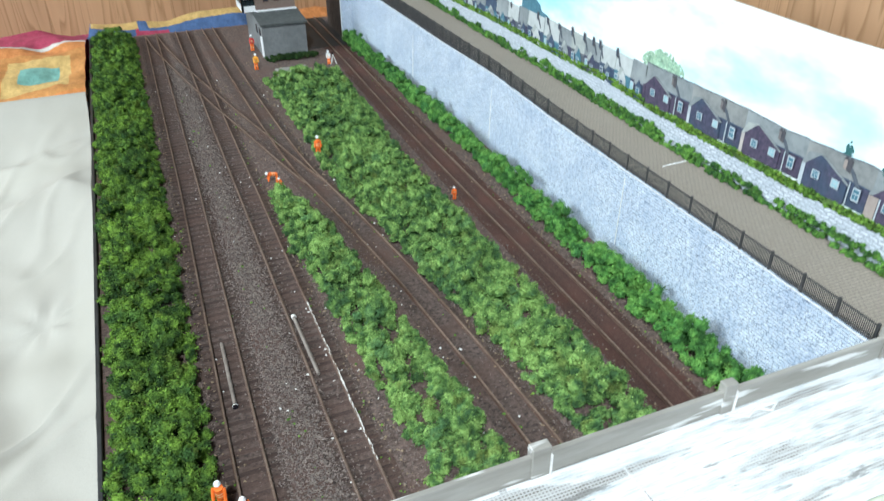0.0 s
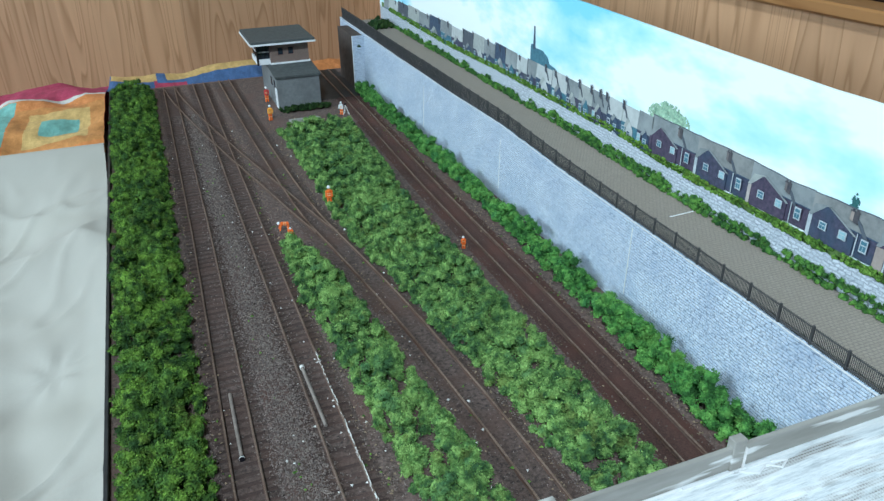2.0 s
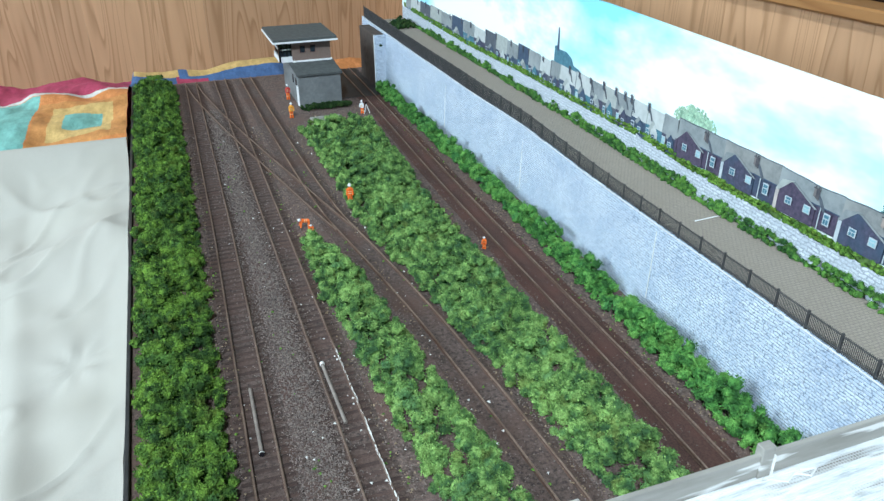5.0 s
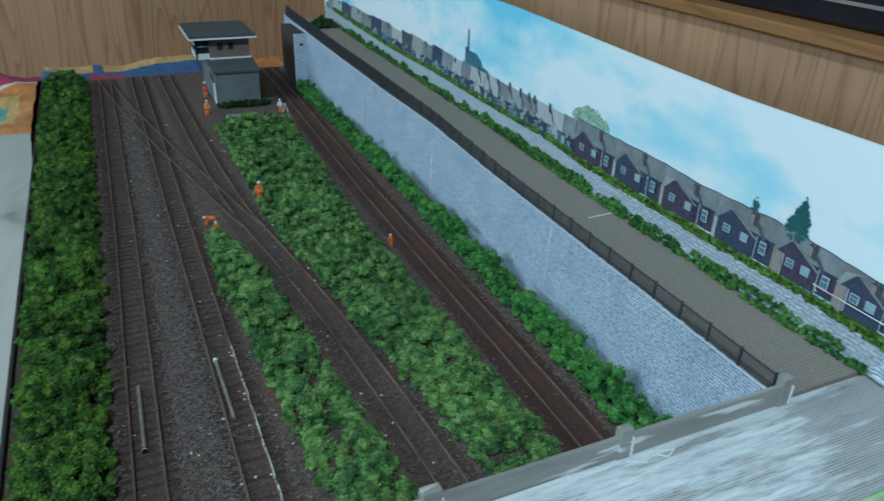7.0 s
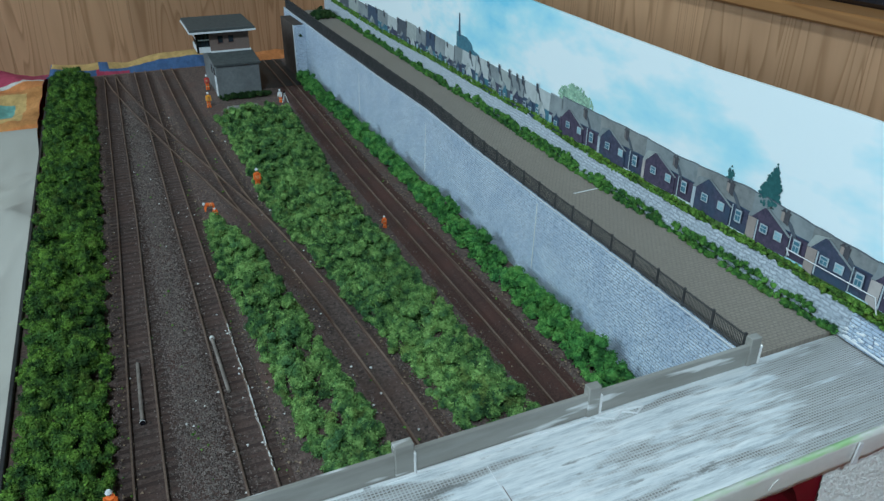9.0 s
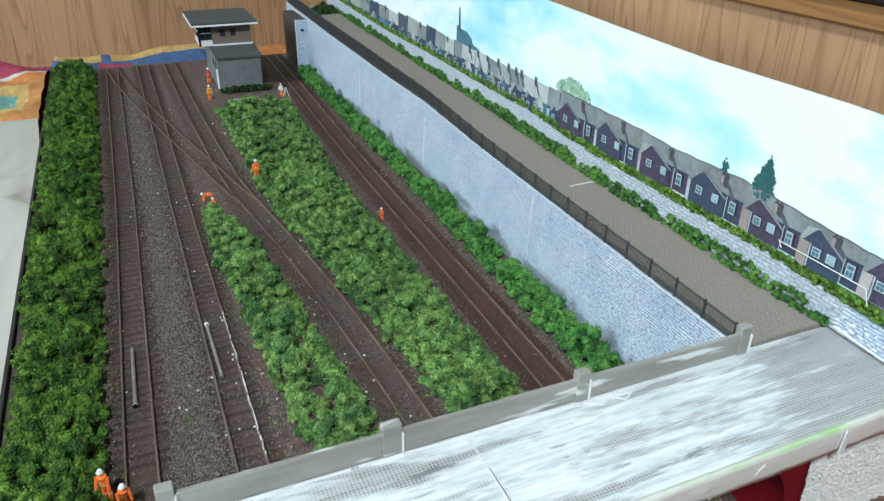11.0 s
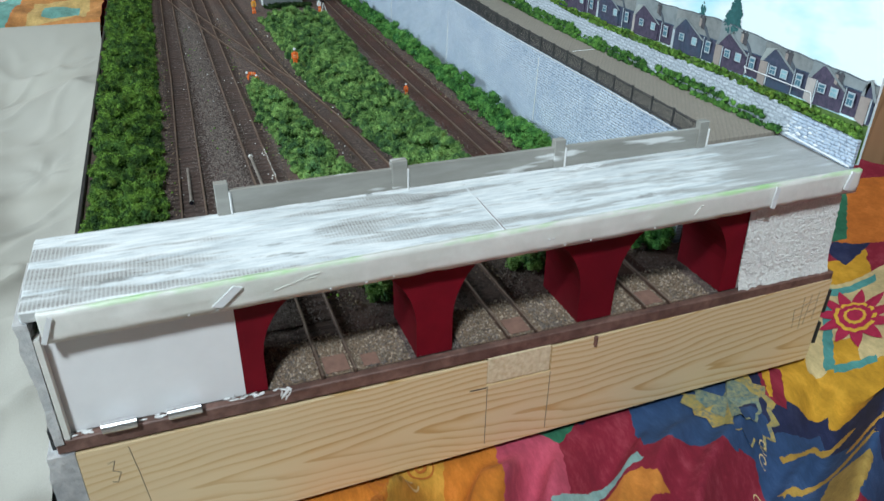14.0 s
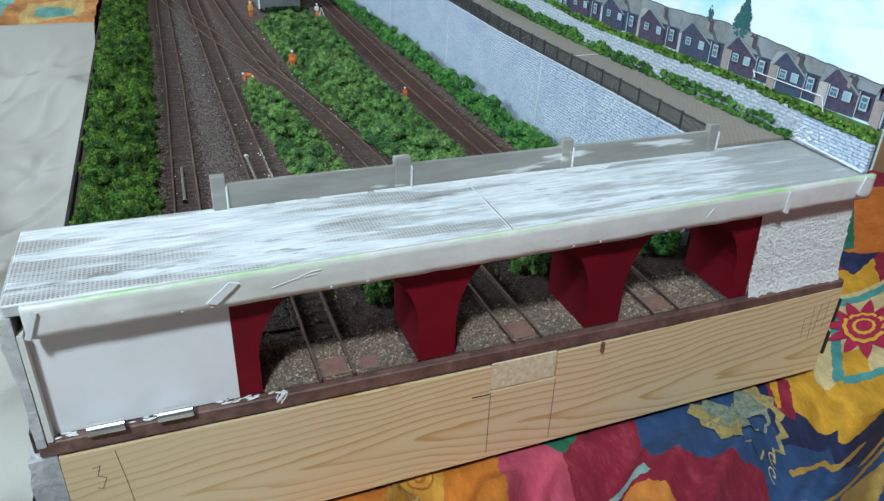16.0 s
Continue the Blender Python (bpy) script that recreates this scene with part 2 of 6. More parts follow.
def wood(name, light, dark, across, along, axis_stretch, rough=0.5):
    """Grain: bands distorted along the board."""
    m, nt, b, co = blank(name, rough)
    mp = nt.nodes.new("ShaderNodeMapping")
    mp.inputs["Scale"].default_value = axis_stretch
    nt.links.new(co, mp.inputs["Vector"])
    w = nt.nodes.new("ShaderNodeTexNoise")
    w.inputs["Scale"].default_value, w.inputs["Detail"].default_value, w.inputs["Distortion"].default_value = across, 2.0, 0.6
    nt.links.new(mp.outputs["Vector"], w.inputs["Vector"])
    rings = maths(nt, "FRACT", maths(nt, "MULTIPLY", w.outputs["Fac"], along))
    fine = noise_tex(nt, mp.outputs["Vector"], across * 9, 4, 0.7)
    col = ramp(nt, rings, [(0.0, light), (0.6, tuple(0.75 * a + 0.25 * c for a, c in zip(light, dark))), (0.88, dark), (1.0, light)])
    col = mix(nt, maths(nt, "MULTIPLY", fine, 0.55), col, tuple(0.72 * c for c in light))
    g = nt.nodes.new("ShaderNodeObjectInfo").outputs["Random"]
    f = nt.nodes.new("ShaderNodeMapRange")
    f.inputs["To Min"].default_value, f.inputs["To Max"].default_value = 0.9, 1.14
    nt.links.new(g, f.inputs["Value"])
    h = nt.nodes.new("ShaderNodeHueSaturation")
    nt.links.new(f.outputs["Result"], h.inputs["Value"])
    nt.links.new(col, h.inputs["Color"])
    nt.links.new(h.outputs["Color"], b.inputs["Base Color"])
    bump(nt, b, fine, 0.15, 0.0004)
    return m


def sawn_pine():
    """Brown growth lines along the plank that close into long tan tongues where the saw met the rings flat."""
    m, nt, b, co = blank("raw_pine", 0.6)
    sep = nt.nodes.new("ShaderNodeSeparateXYZ")
    nt.links.new(co, sep.inputs[0])

    def band(value, lo, hi, top=1.0):
        r = nt.nodes.new("ShaderNodeMapRange")
        r.inputs["From Min"].default_value, r.inputs["From Max"].default_value, r.inputs["To Max"].default_value = lo, hi, top
        nt.links.new(value, r.inputs["Value"])
        return r.outputs["Result"]

    # growth rings cut at a slant: nested tongues round an axis low on the plank, nearly straight lines above it
    sway = noise_tex(nt, co, 9, 2, 0.5, (0.6, 1, 0.4))
    axis = maths(nt, "ADD", maths(nt, "MULTIPLY", sway, 0.03), 0.003)
    off = maths(nt, "POWER", maths(nt, "ABSOLUTE", maths(nt, "SUBTRACT", sep.outputs["Z"], axis)), 1.35)
    wobble = noise_tex(nt, co, 30, 3, 0.6, (0.25, 1, 1.4))
    depth = maths(nt, "SUBTRACT", maths(nt, "MULTIPLY", off, 590.0), maths(nt, "MULTIPLY", sep.outputs["X"], 15.0))
    rings = maths(nt, "FRACT", maths(nt, "ADD", maths(nt, "ADD", depth, maths(nt, "MULTIPLY", wobble, 2.4)), 20.0))
    light, warm, dark = (0.76, 0.595, 0.36), (0.69, 0.49, 0.25), (0.54, 0.325, 0.12)
    col = ramp(nt, rings, [(0.0, light), (0.45, light), (0.74, warm), (0.88, dark), (0.94, dark), (1.0, light)])
    col = mix(nt, band(noise_tex(nt, co, 14, 3, 0.6, (0.4, 1, 1.5)), 0.45, 0.62, 0.6), col, (0.73, 0.57, 0.35))
    fine = noise_tex(nt, co, 260, 4, 0.7, (0.05, 1, 1.5))
    col = mix(nt, maths(nt, "MULTIPLY", fine, 0.4), col, (0.6, 0.45, 0.26))
    nt.links.new(col, b.inputs["Base Color"])
    bump(nt, b, fine, 0.2, 0.0004)
    return m


pine = sawn_pine()
oak = wood("oak_panelling", (0.5, 0.3, 0.168), (0.3, 0.165, 0.08), 24, 11, (1, 1, 0.07), 0.45)
trim_wood = wood("oak_trim", (0.36, 0.18, 0.065), (0.25, 0.11, 0.035), 16, 5, (1, 0.1, 1), 0.4)


def stonework(name, c1, c2, mortar, width, height, joint, axis="x", rough=0.9, relief=0.4, stain=None, dash=0.0, wobble=1.6):
    """Printed courses of stone or brick on a face across axis."""
    m, nt, b, co = blank(name, rough)
    sep, com = nt.nodes.new("ShaderNodeSeparateXYZ"), nt.nodes.new("ShaderNodeCombineXYZ")
    nt.links.new(co, sep.inputs[0])
    u, v = {"x": ("Y", "Z"), "y": ("X", "Z"), "z": ("X", "Y")}[axis]
    nt.links.new(sep.outputs[u], com.inputs["X"])
    nt.links.new(sep.outputs[v], com.inputs["Y"])
    br = nt.nodes.new("ShaderNodeTexBrick")
    for k, val in (("Scale", 1.0), ("Mortar Size", joint), ("Brick Width", width), ("Row Height", height), ("Mortar Smooth", 0.3), ("Bias", 0.0)):
        br.inputs[k].default_value = val
    for k, val in (("Color1", c1), ("Color2", c2), ("Mortar", mortar)):
        br.inputs[k].default_value = (*val, 1)
    warp = nt.nodes.new("ShaderNodeVectorMath")
    wob = nt.nodes.new("ShaderNodeTexNoise")
    wob.inputs["Scale"].default_value = 200
    nt.links.new(co, wob.inputs["Vector"])
    sc = nt.nodes.new("ShaderNodeVectorMath")
    sc.operation = "SCALE"
    sc.inputs["Scale"].default_value = joint * wobble
    nt.links.new(wob.outputs["Color"], sc.inputs[0])
    nt.links.new(com.outputs[0], warp.inputs[0])
    nt.links.new(sc.outputs[0], warp.inputs[1])
    nt.links.new(warp.outputs[0], br.inputs["Vector"])
    fine = noise_tex(nt, co, 700, 4, 0.7)
    broad = noise_tex(nt, co, 16, 4, 0.6)
    col = mix(nt, 0.35, br.outputs["Color"], ramp(nt, fine, [(0.3, tuple(0.6 * c for c in c1)), (0.7, tuple(min(1, 1.3 * c) for c in c2))]))
    col = mix(nt, maths(nt, "MULTIPLY", broad, 0.5), col, stain or mortar)
    if dash:
        turn = nt.nodes.new("ShaderNodeMapping")
        turn.inputs["Rotation"].default_value, turn.inputs["Scale"].default_value = (0, 0, radians(62)), (0.6, 1.5, 1)
        nt.links.new(com.outputs[0], turn.inputs["Vector"])
        marks = noise_tex(nt, turn.outputs["Vector"], 430, 2, 0.5)
        cut = nt.nodes.new("ShaderNodeMapRange")
        cut.inputs["From Min"].default_value, cut.inputs["From Max"].default_value = 0.55, 0.66
        nt.links.new(marks, cut.inputs["Value"])
        col = mix(nt, maths(nt, "MULTIPLY", cut.outputs["Result"], dash), col, mortar)
    nt.links.new(col, b.inputs["Base Color"])
    bump(nt, b, br.outputs["Fac"], -relief, 0.0004)
    return m


def printed_wall(name, axis):
    """Pale blue printed stone: small uneven courses, dark broken joints, each stone a different shade."""
    m, nt, b, co = blank(name, 0.8)
    sep, com = nt.nodes.new("ShaderNodeSeparateXYZ"), nt.nodes.new("ShaderNodeCombineXYZ")
    nt.links.new(co, sep.inputs[0])
    nt.links.new(sep.outputs["Y" if axis == "x" else "X"], com.inputs["X"])
    nt.links.new(sep.outputs["Z"], com.inputs["Y"])
    wob = nt.nodes.new("ShaderNodeTexNoise")
    wob.inputs["Scale"].default_value = 190
    nt.links.new(com.outputs[0], wob.inputs["Vector"])
    sc = nt.nodes.new("ShaderNodeVectorMath")
    sc.operation = "SCALE"
    sc.inputs["Scale"].default_value = 0.0019
    nt.links.new(wob.outputs["Color"], sc.inputs[0])
    warp = nt.nodes.new("ShaderNodeVectorMath")
    nt.links.new(com.outputs[0], warp.inputs[0])
    nt.links.new(sc.outputs[0], warp.inputs[1])

    def courses(drop, joint, first, second):
        br = nt.nodes.new("ShaderNodeTexBrick")
        br.offset_frequency, br.squash, br.squash_frequency = 2, 1.5, 3
        for k, val in (("Scale", 1.0), ("Mortar Size", joint), ("Brick Width", 0.0044), ("Row Height", 0.0022), ("Mortar Smooth", 0.3)):
            br.inputs[k].default_value = val
        br.inputs["Color1"].default_value, br.inputs["Color2"].default_value = (*first, 1), (*second, 1)
        down = nt.nodes.new("ShaderNodeVectorMath")
        down.inputs[1].default_value = (0.0002, drop, 0)
        nt.links.new(warp.outputs[0], down.inputs[0])
        nt.links.new(down.outputs[0], br.inputs["Vector"])
        return br

    def band(value, lo, hi, top=1.0):
        r = nt.nodes.new("ShaderNodeMapRange")
        r.inputs["From Min"].default_value, r.inputs["From Max"].default_value, r.inputs["To Max"].default_value = lo, hi, top
        nt.links.new(value, r.inputs["Value"])
        return r.outputs["Result"]

    br = courses(0.0, 0.00034, (0.42, 0.535, 0.69), (0.67, 0.775, 0.9))
    lit = courses(0.00055, 0.0004, (0, 0, 0), (0, 0, 0))
    grain = ramp(nt, noise_tex(nt, com.outputs[0], 620, 4, 0.75), [(0.3, (0.26, 0.34, 0.47)), (0.5, (0.57, 0.65, 0.76)), (0.7, (0.82, 0.87, 0.93))])
    col = mix(nt, 0.5, br.outputs["Color"], grain)
    col = mix(nt, band(noise_tex(nt, com.outputs[0], 24, 5, 0.7), 0.4, 0.68, 0.7), col, (0.31, 0.395, 0.54))
    col = mix(nt, maths(nt, "MULTIPLY", lit.outputs["Fac"], band(noise_tex(nt, com.outputs[0], 260, 3, 0.6), 0.45, 0.62, 0.5)), col, (0.86, 0.9, 0.93))
    gaps = maths(nt, "MULTIPLY", br.outputs["Fac"], band(noise_tex(nt, com.outputs[0], 330, 3, 0.6), 0.47, 0.6))
    spots = band(noise_tex(nt, com.outputs[0], 600, 2, 0.5, (0.55, 1, 1)), 0.57, 0.67, 0.8)
    col = mix(nt, maths(nt, "MULTIPLY", maths(nt, "MAXIMUM", gaps, spots), 0.78), col, (0.085, 0.11, 0.18))
    nt.links.new(col, b.inputs["Base Color"])
    return m


wall_paper = printed_wall("printed_blue_stone_wall", "x")
wing_paper = printed_wall("printed_blue_stone_return", "y")
brick_dark = stonework("brown_brick", (0.17, 0.105, 0.085), (0.22, 0.145, 0.115), (0.17, 0.14, 0.125), 0.003, 0.001, 0.0002, "y")
paving = stonework("printed_paving_setts", (0.27, 0.236, 0.195), (0.33, 0.29, 0.24), (0.18, 0.158, 0.136), 0.0036, 0.0026, 0.00042, "z", stain=(0.225, 0.195, 0.168))
low_stone = stonework("printed_grey_stone_wall", (0.36, 0.415, 0.48), (0.64, 0.69, 0.75), (0.16, 0.19, 0.24), 0.0066, 0.0028, 0.0006, "x", stain=(0.5, 0.555, 0.62), dash=0.5, wobble=6.0)


def deck_paint():
    """White paint brushed along the deck over a printed grid of dark setts, worn through in streaks."""
    m, nt, b, co = blank("streaky_white_paint_over_setts", 0.38)

    def band(value, lo, hi, top=1.0):
        r = nt.nodes.new("ShaderNodeMapRange")
        r.inputs["From Min"].default_value, r.inputs["From Max"].default_value, r.inputs["To Max"].default_value = lo, hi, top
        nt.links.new(value, r.inputs["Value"])
        return r.outputs["Result"]

    bristle = noise_tex(nt, co, 140, 6, 0.75, (0.17, 1.6, 1.0))
    stroke = noise_tex(nt, co, 40, 6, 0.7, (0.16, 2.4, 1.0))
    patch = noise_tex(nt, co, 28, 4, 0.65, (0.34, 1.9, 1.0))
    br = nt.nodes.new("ShaderNodeTexBrick")
    br.offset = 0.0
    for k, val in (("Scale", 1.0), ("Mortar Size", 0.0004), ("Brick Width", 0.0018), ("Row Height", 0.0016), ("Mortar Smooth", 0.25)):
        br.inputs[k].default_value = val
    for k, val in (("Color1", (0.115, 0.095, 0.082)), ("Color2", (0.2, 0.175, 0.155)), ("Mortar", (0.47, 0.475, 0.47))):
        br.inputs[k].default_value = (*val, 1)
    nt.links.new(co, br.inputs["Vector"])
    sep = nt.nodes.new("ShaderNodeSeparateXYZ")
    nt.links.new(co, sep.inputs[0])
    # thinner paint towards both ends of the deck and along its front edge
    far_end = band(sep.outputs["X"], 0.09, 0.235, 0.115)
    near_end = maths(nt, "MULTIPLY", band(maths(nt, "MULTIPLY", sep.outputs["X"], -1.0), 0.165, 0.24), 0.06)
    thin = maths(nt, "ADD", maths(nt, "ADD", maths(nt, "MULTIPLY", patch, 0.55), maths(nt, "MULTIPLY", stroke, 0.3)), maths(nt, "MULTIPLY", bristle, 0.15))
    thin = maths(nt, "ADD", thin, maths(nt, "ADD", far_end, near_end))
    white = ramp(nt, bristle, [(0.32, (0.4, 0.44, 0.47)), (0.47, (0.7, 0.74, 0.765)), (0.62, (0.88, 0.9, 0.91))])
    white = mix(nt, band(stroke, 0.52, 0.66, 0.35), white, (0.5, 0.54, 0.57))
    bare = mix(nt, band(bristle, 0.47, 0.62, 0.55), br.outputs["Color"], (0.6, 0.63, 0.65))
    col = mix(nt, band(thin, 0.505, 0.55, 0.92), white, bare)
    dust = maths(nt, "MULTIPLY", band(sep.outputs["X"], 0.12, 0.26, 0.7), band(maths(nt, "ADD", bristle, maths(nt, "MULTIPLY", stroke, 0.7)), 0.78, 0.95))
    col = mix(nt, dust, col, (0.25, 0.245, 0.235))
    # short dark scuffs where the brush lifted the paint
    scuff = maths(nt, "MULTIPLY", band(noise_tex(nt, co, 70, 5, 0.7, (0.35, 1.6, 1.0)), 0.57, 0.64), band(noise_tex(nt, co, 14, 2, 0.5, (0.6, 1.4, 1.0)), 0.44, 0.54))
    col = mix(nt, maths(nt, "MULTIPLY", scuff, 0.8), col, (0.19, 0.19, 0.185))
    nt.links.new(col, b.inputs["Base Color"])
    bump(nt, b, bristle, 0.5, 0.0008)
    return m


deck_mat = deck_paint()


def lerp(points, y):
    """Interpolate an outline given as (y, value) pairs."""
    return float(np.interp(y, [p[0] for p in points], [p[1] for p in points]))


# ---- the room round the bed ----
def room():
    wall = surface("painted_room_wall", (0.22, 0.2, 0.175), (0.27, 0.245, 0.215), 12, rough=0.85, relief=0.1)
    carpet = surface("carpet", (0.1, 0.085, 0.07), (0.16, 0.135, 0.11), 400, rough=1.0)
    tagged(part("floor", block(-22, 17, -26, 17, -7.4, -6.9), carpet), "beige carpeted bedroom floor below the bed", "floor", kind="structure")
    bm = bmesh.new()
    for a in ((-22, -10.4, -26, 17), (-2, 17, -26, 17), (-10.4, -2, -26, -14.6), (-10.4, -2, -6.4, 17)):
        box(bm, *a, 17.2, 17.8)
    tagged(part("ceiling", bm, wall), "off-white bedroom ceiling with a roof window opening", "ceiling", kind="structure")
    # wall with a window opening on the bright side
    w = thing("wall_west", "painted bedroom wall with a wide window opening", "wall", (-21, -6, -6.9), kind="structure")
    for a in ((-26, -1.5, -6.9, 17.2), (16.5, 17, -6.9, 17.2), (-1.5, 16.5, -6.9, 4.2), (-1.5, 16.5, 15.8, 17.2)):
        part("wall_piece", block(-21.6, -20.4, a[0], a[1], a[2], a[3]), wall, w)
    tagged(part("wall_south", block(-20.4, 17, -25.4, -24.4, -6.9, 17.2), wall), "plain painted bedroom wall", "wall", kind="structure")
    tagged(part("wall_east", block(16.4, 17, -24.4, 17, -6.9, 17.2), wall), "plain painted bedroom wall", "wall", kind="structure")
    tagged(part("wall_north", block(-20.4, 16.4, 16.4, 17, -6.9, 17.2), wall), "plain painted bedroom wall behind the panelling", "wall", kind="structure")


room()


def panelling():
    rear = thing("wooden_headboard", "light oak veneered panel standing upright behind the bed cover", "panel", (-2, 14.6, -6.9), kind="structure")
    xs = [-11, -8.6, -6.4, -4.2, -2.55, -1.2, -0.35, 1.4, 3.2, 4.6]
    for i in range(len(xs) - 1):
        part("panel_board", block(xs[i] + 0.001, xs[i + 1] - 0.001, 14.6 + 0.002 * (i % 2), 15.0, -6.8, 9.0), oak, rear)
    side = thing("wooden_side_panel", "light oak veneered panel with a darker top rail beside the layout", "panel", (4.7, 4, -6.9), kind="structure")
    ys = [-1.5, 0.6, 2.1, 3.9, 5.3, 7.2, 9.4, 11.6, 14.55]
    for i in range(len(ys) - 1):
        part("panel_board", block(4.5 + 0.003 * (i % 2), 5.0, ys[i] + 0.001, ys[i + 1] - 0.001, -6.8, 2.05), oak, side)
    part("top_rail", block(4.42, 5.0, -1.5, 14.5, 2.05, 2.17, 0.02), trim_wood, side, "darker varnished oak top rail")
    part("shelf_board", block(5.0, 8.0, -1.5, 14.5, 1.95, 2.13, 0.02), trim_wood, side)


panelling()


def screen():
    t = thing("television", "flat black television lying behind the oak rail", "television", (5.3, 3, 2.17))
    part("case", block(4.75, 5.6, 0.2, 6.2, 2.17, 2.75, 0.04), black_plastic, t)
    part("bezel_strip", block(4.735, 4.765, 0.3, 6.1, 2.36, 2.39), steel, t, "thin grey strip along the black case")


screen()


# ---- bed linen ----
def cloth(name, x0, x1, y0, y1, step, height, material, label, category):
    nx, ny = int((x1 - x0) / step) + 1, int((y1 - y0) / step) + 1
    xs, ys = np.linspace(x0, x1, nx), np.linspace(y0, y1, ny)
    verts = [(x, y, height(x, y)) for y in ys for x in xs]
    faces = [(j * nx + i, j * nx + i + 1, (j + 1) * nx + i + 1, (j + 1) * nx + i) for j in range(ny - 1) for i in range(nx - 1)]
    ob = raw(name, verts, faces, material, None, True)
    return tagged(ob, label, category)


def folds(x, y, s=1.0, amp=1.0):
    return amp * (0.16 * noise.noise((x * 0.5 * s, y * 0.35 * s, 3.1)) + 0.07 * noise.noise((x * 1.5 * s + 0.4 * y, y * 0.8 * s, 7.7)) + 0.025 * noise.noise((x * 4 * s, y * 2.2 * s + x, 1.3)))


sheet_mat = surface("cream_cotton_sheet", (0.35, 0.335, 0.295), (0.42, 0.405, 0.365), 1800, (0.37, 0.355, 0.31), 9, 0.9, relief=0.25, depth=0.0003)


def sheet_height(x, y):
    near = min(1.0, max(0.0, (-1.86 - x) / 1.2))
    z = -0.2 - 0.35 * near - 0.05 * max(0, 2 - y)
    u = -0.4 * x + 0.85 * y
    z += 0.09 * math.sin(4.2 * u + 1.5 * math.sin(1.1 * x + 0.4 * y)) * min(1.0, near * 2) * (0.4 + 0.6 * max(0.0, min(1.0, (3.5 - y) / 3)))
    ridge = 0.1 * math.exp(-((x + 2.5 + 0.12 * (y - 2)) / 0.14) ** 2) * (1 if y < 6 else 0.4)
    if y < 0.6:
        z -= 0.1 * min(1.0, (0.6 - y) / 1.2)
    crease = (1 - abs(noise.noise((x * 0.9 + 0.3 * y, y * 0.55, 5.5)))) ** 6 + 0.6 * (1 - abs(noise.noise((x * 1.9 - 0.8 * y, y * 1.1, 2.5)))) ** 8
    z += folds(x, y, 0.9, 0.9) * min(1, near * 4 + 0.35) + 0.6 * ridge + (0.06 + 0.09 * max(0.0, min(1.0, (3.5 - y) / 1.5))) * crease * min(1.0, near * 4 + 0.3)
    z += 0.02 * math.sin(3.4 * y + 1.6 * math.sin(1.3 * x + 0.8) + 0.9 * x) * max(0.0, min(1.0, (y - 3.5) / 1.5)) * min(1.0, near * 5 + 0.25)
    z += 0.018 * math.sin(7.5 * (0.5 * x + 0.85 * y) + 2.2 * noise.noise((x, y, 4.4))) * (0.4 + 0.6 * max(0.0, min(1.0, (4 - y) / 2))) * min(1.0, near * 5 + 0.15)
    tx, ty = x + 2.3, y - 4.4
    reach = math.hypot(tx, ty * 0.8)
    z += (-0.04 * math.exp(-(reach / 0.1) ** 2) + 0.02 * math.cos(7 * math.atan2(ty, tx)) * math.exp(-(reach / 0.28) ** 2) * min(1.0, reach * 8)) * min(1.0, near * 4)
    back = min(1.0, max(0.0, (y - 8.0) / 1.0))
    return z * (1 - back) + (-0.03 + 0.1 * math.exp(-((y - 8.9) / 0.25) ** 2)) * back - 0.2 * max(0.0, y - 9.05)


cloth("bed_sheet", -7, -1.87, -9, 10.0, 0.045, sheet_height, sheet_mat, "rumpled cream cotton bed sheet beside the layout", "sheet")


def front_sheet_height(x, y):
    return -0.93 + 0.06 * math.sin(5 * x - 3 * y) + folds(x, y, 1.6, 0.8) - 0.05 * max(0.0, -0.3 - y) + 0.25 * max(0.0, min(1.0, (-1.3 - x) / 0.5)) + 0.3 * max(0.0, min(1.0, (-1.62 - x) / 0.25))


cloth("bed_sheet", -1.87, -0.1, -5.0, 0.5, 0.05, front_sheet_height, sheet_mat, "cream cotton bed sheet under the front plank", "sheet")
mattress = surface("mattress_ticking", (0.5, 0.48, 0.44), (0.6, 0.58, 0.54), 200, rough=0.95)
tagged(part("mattress", block(-9, 4.4, -9, 14.4, -6.4, -1.3, 0.2), mattress), "plain pale mattress under the bed linen", "mattress")

TEAL, YELLOW, CRIMSON, BLUE, NAVY, GREEN = (0.1, 0.33, 0.31), (0.62, 0.34, 0.055), (0.26, 0.01, 0.034), (0.03, 0.075, 0.19), (0.015, 0.022, 0.08), (0.03, 0.16, 0.085)


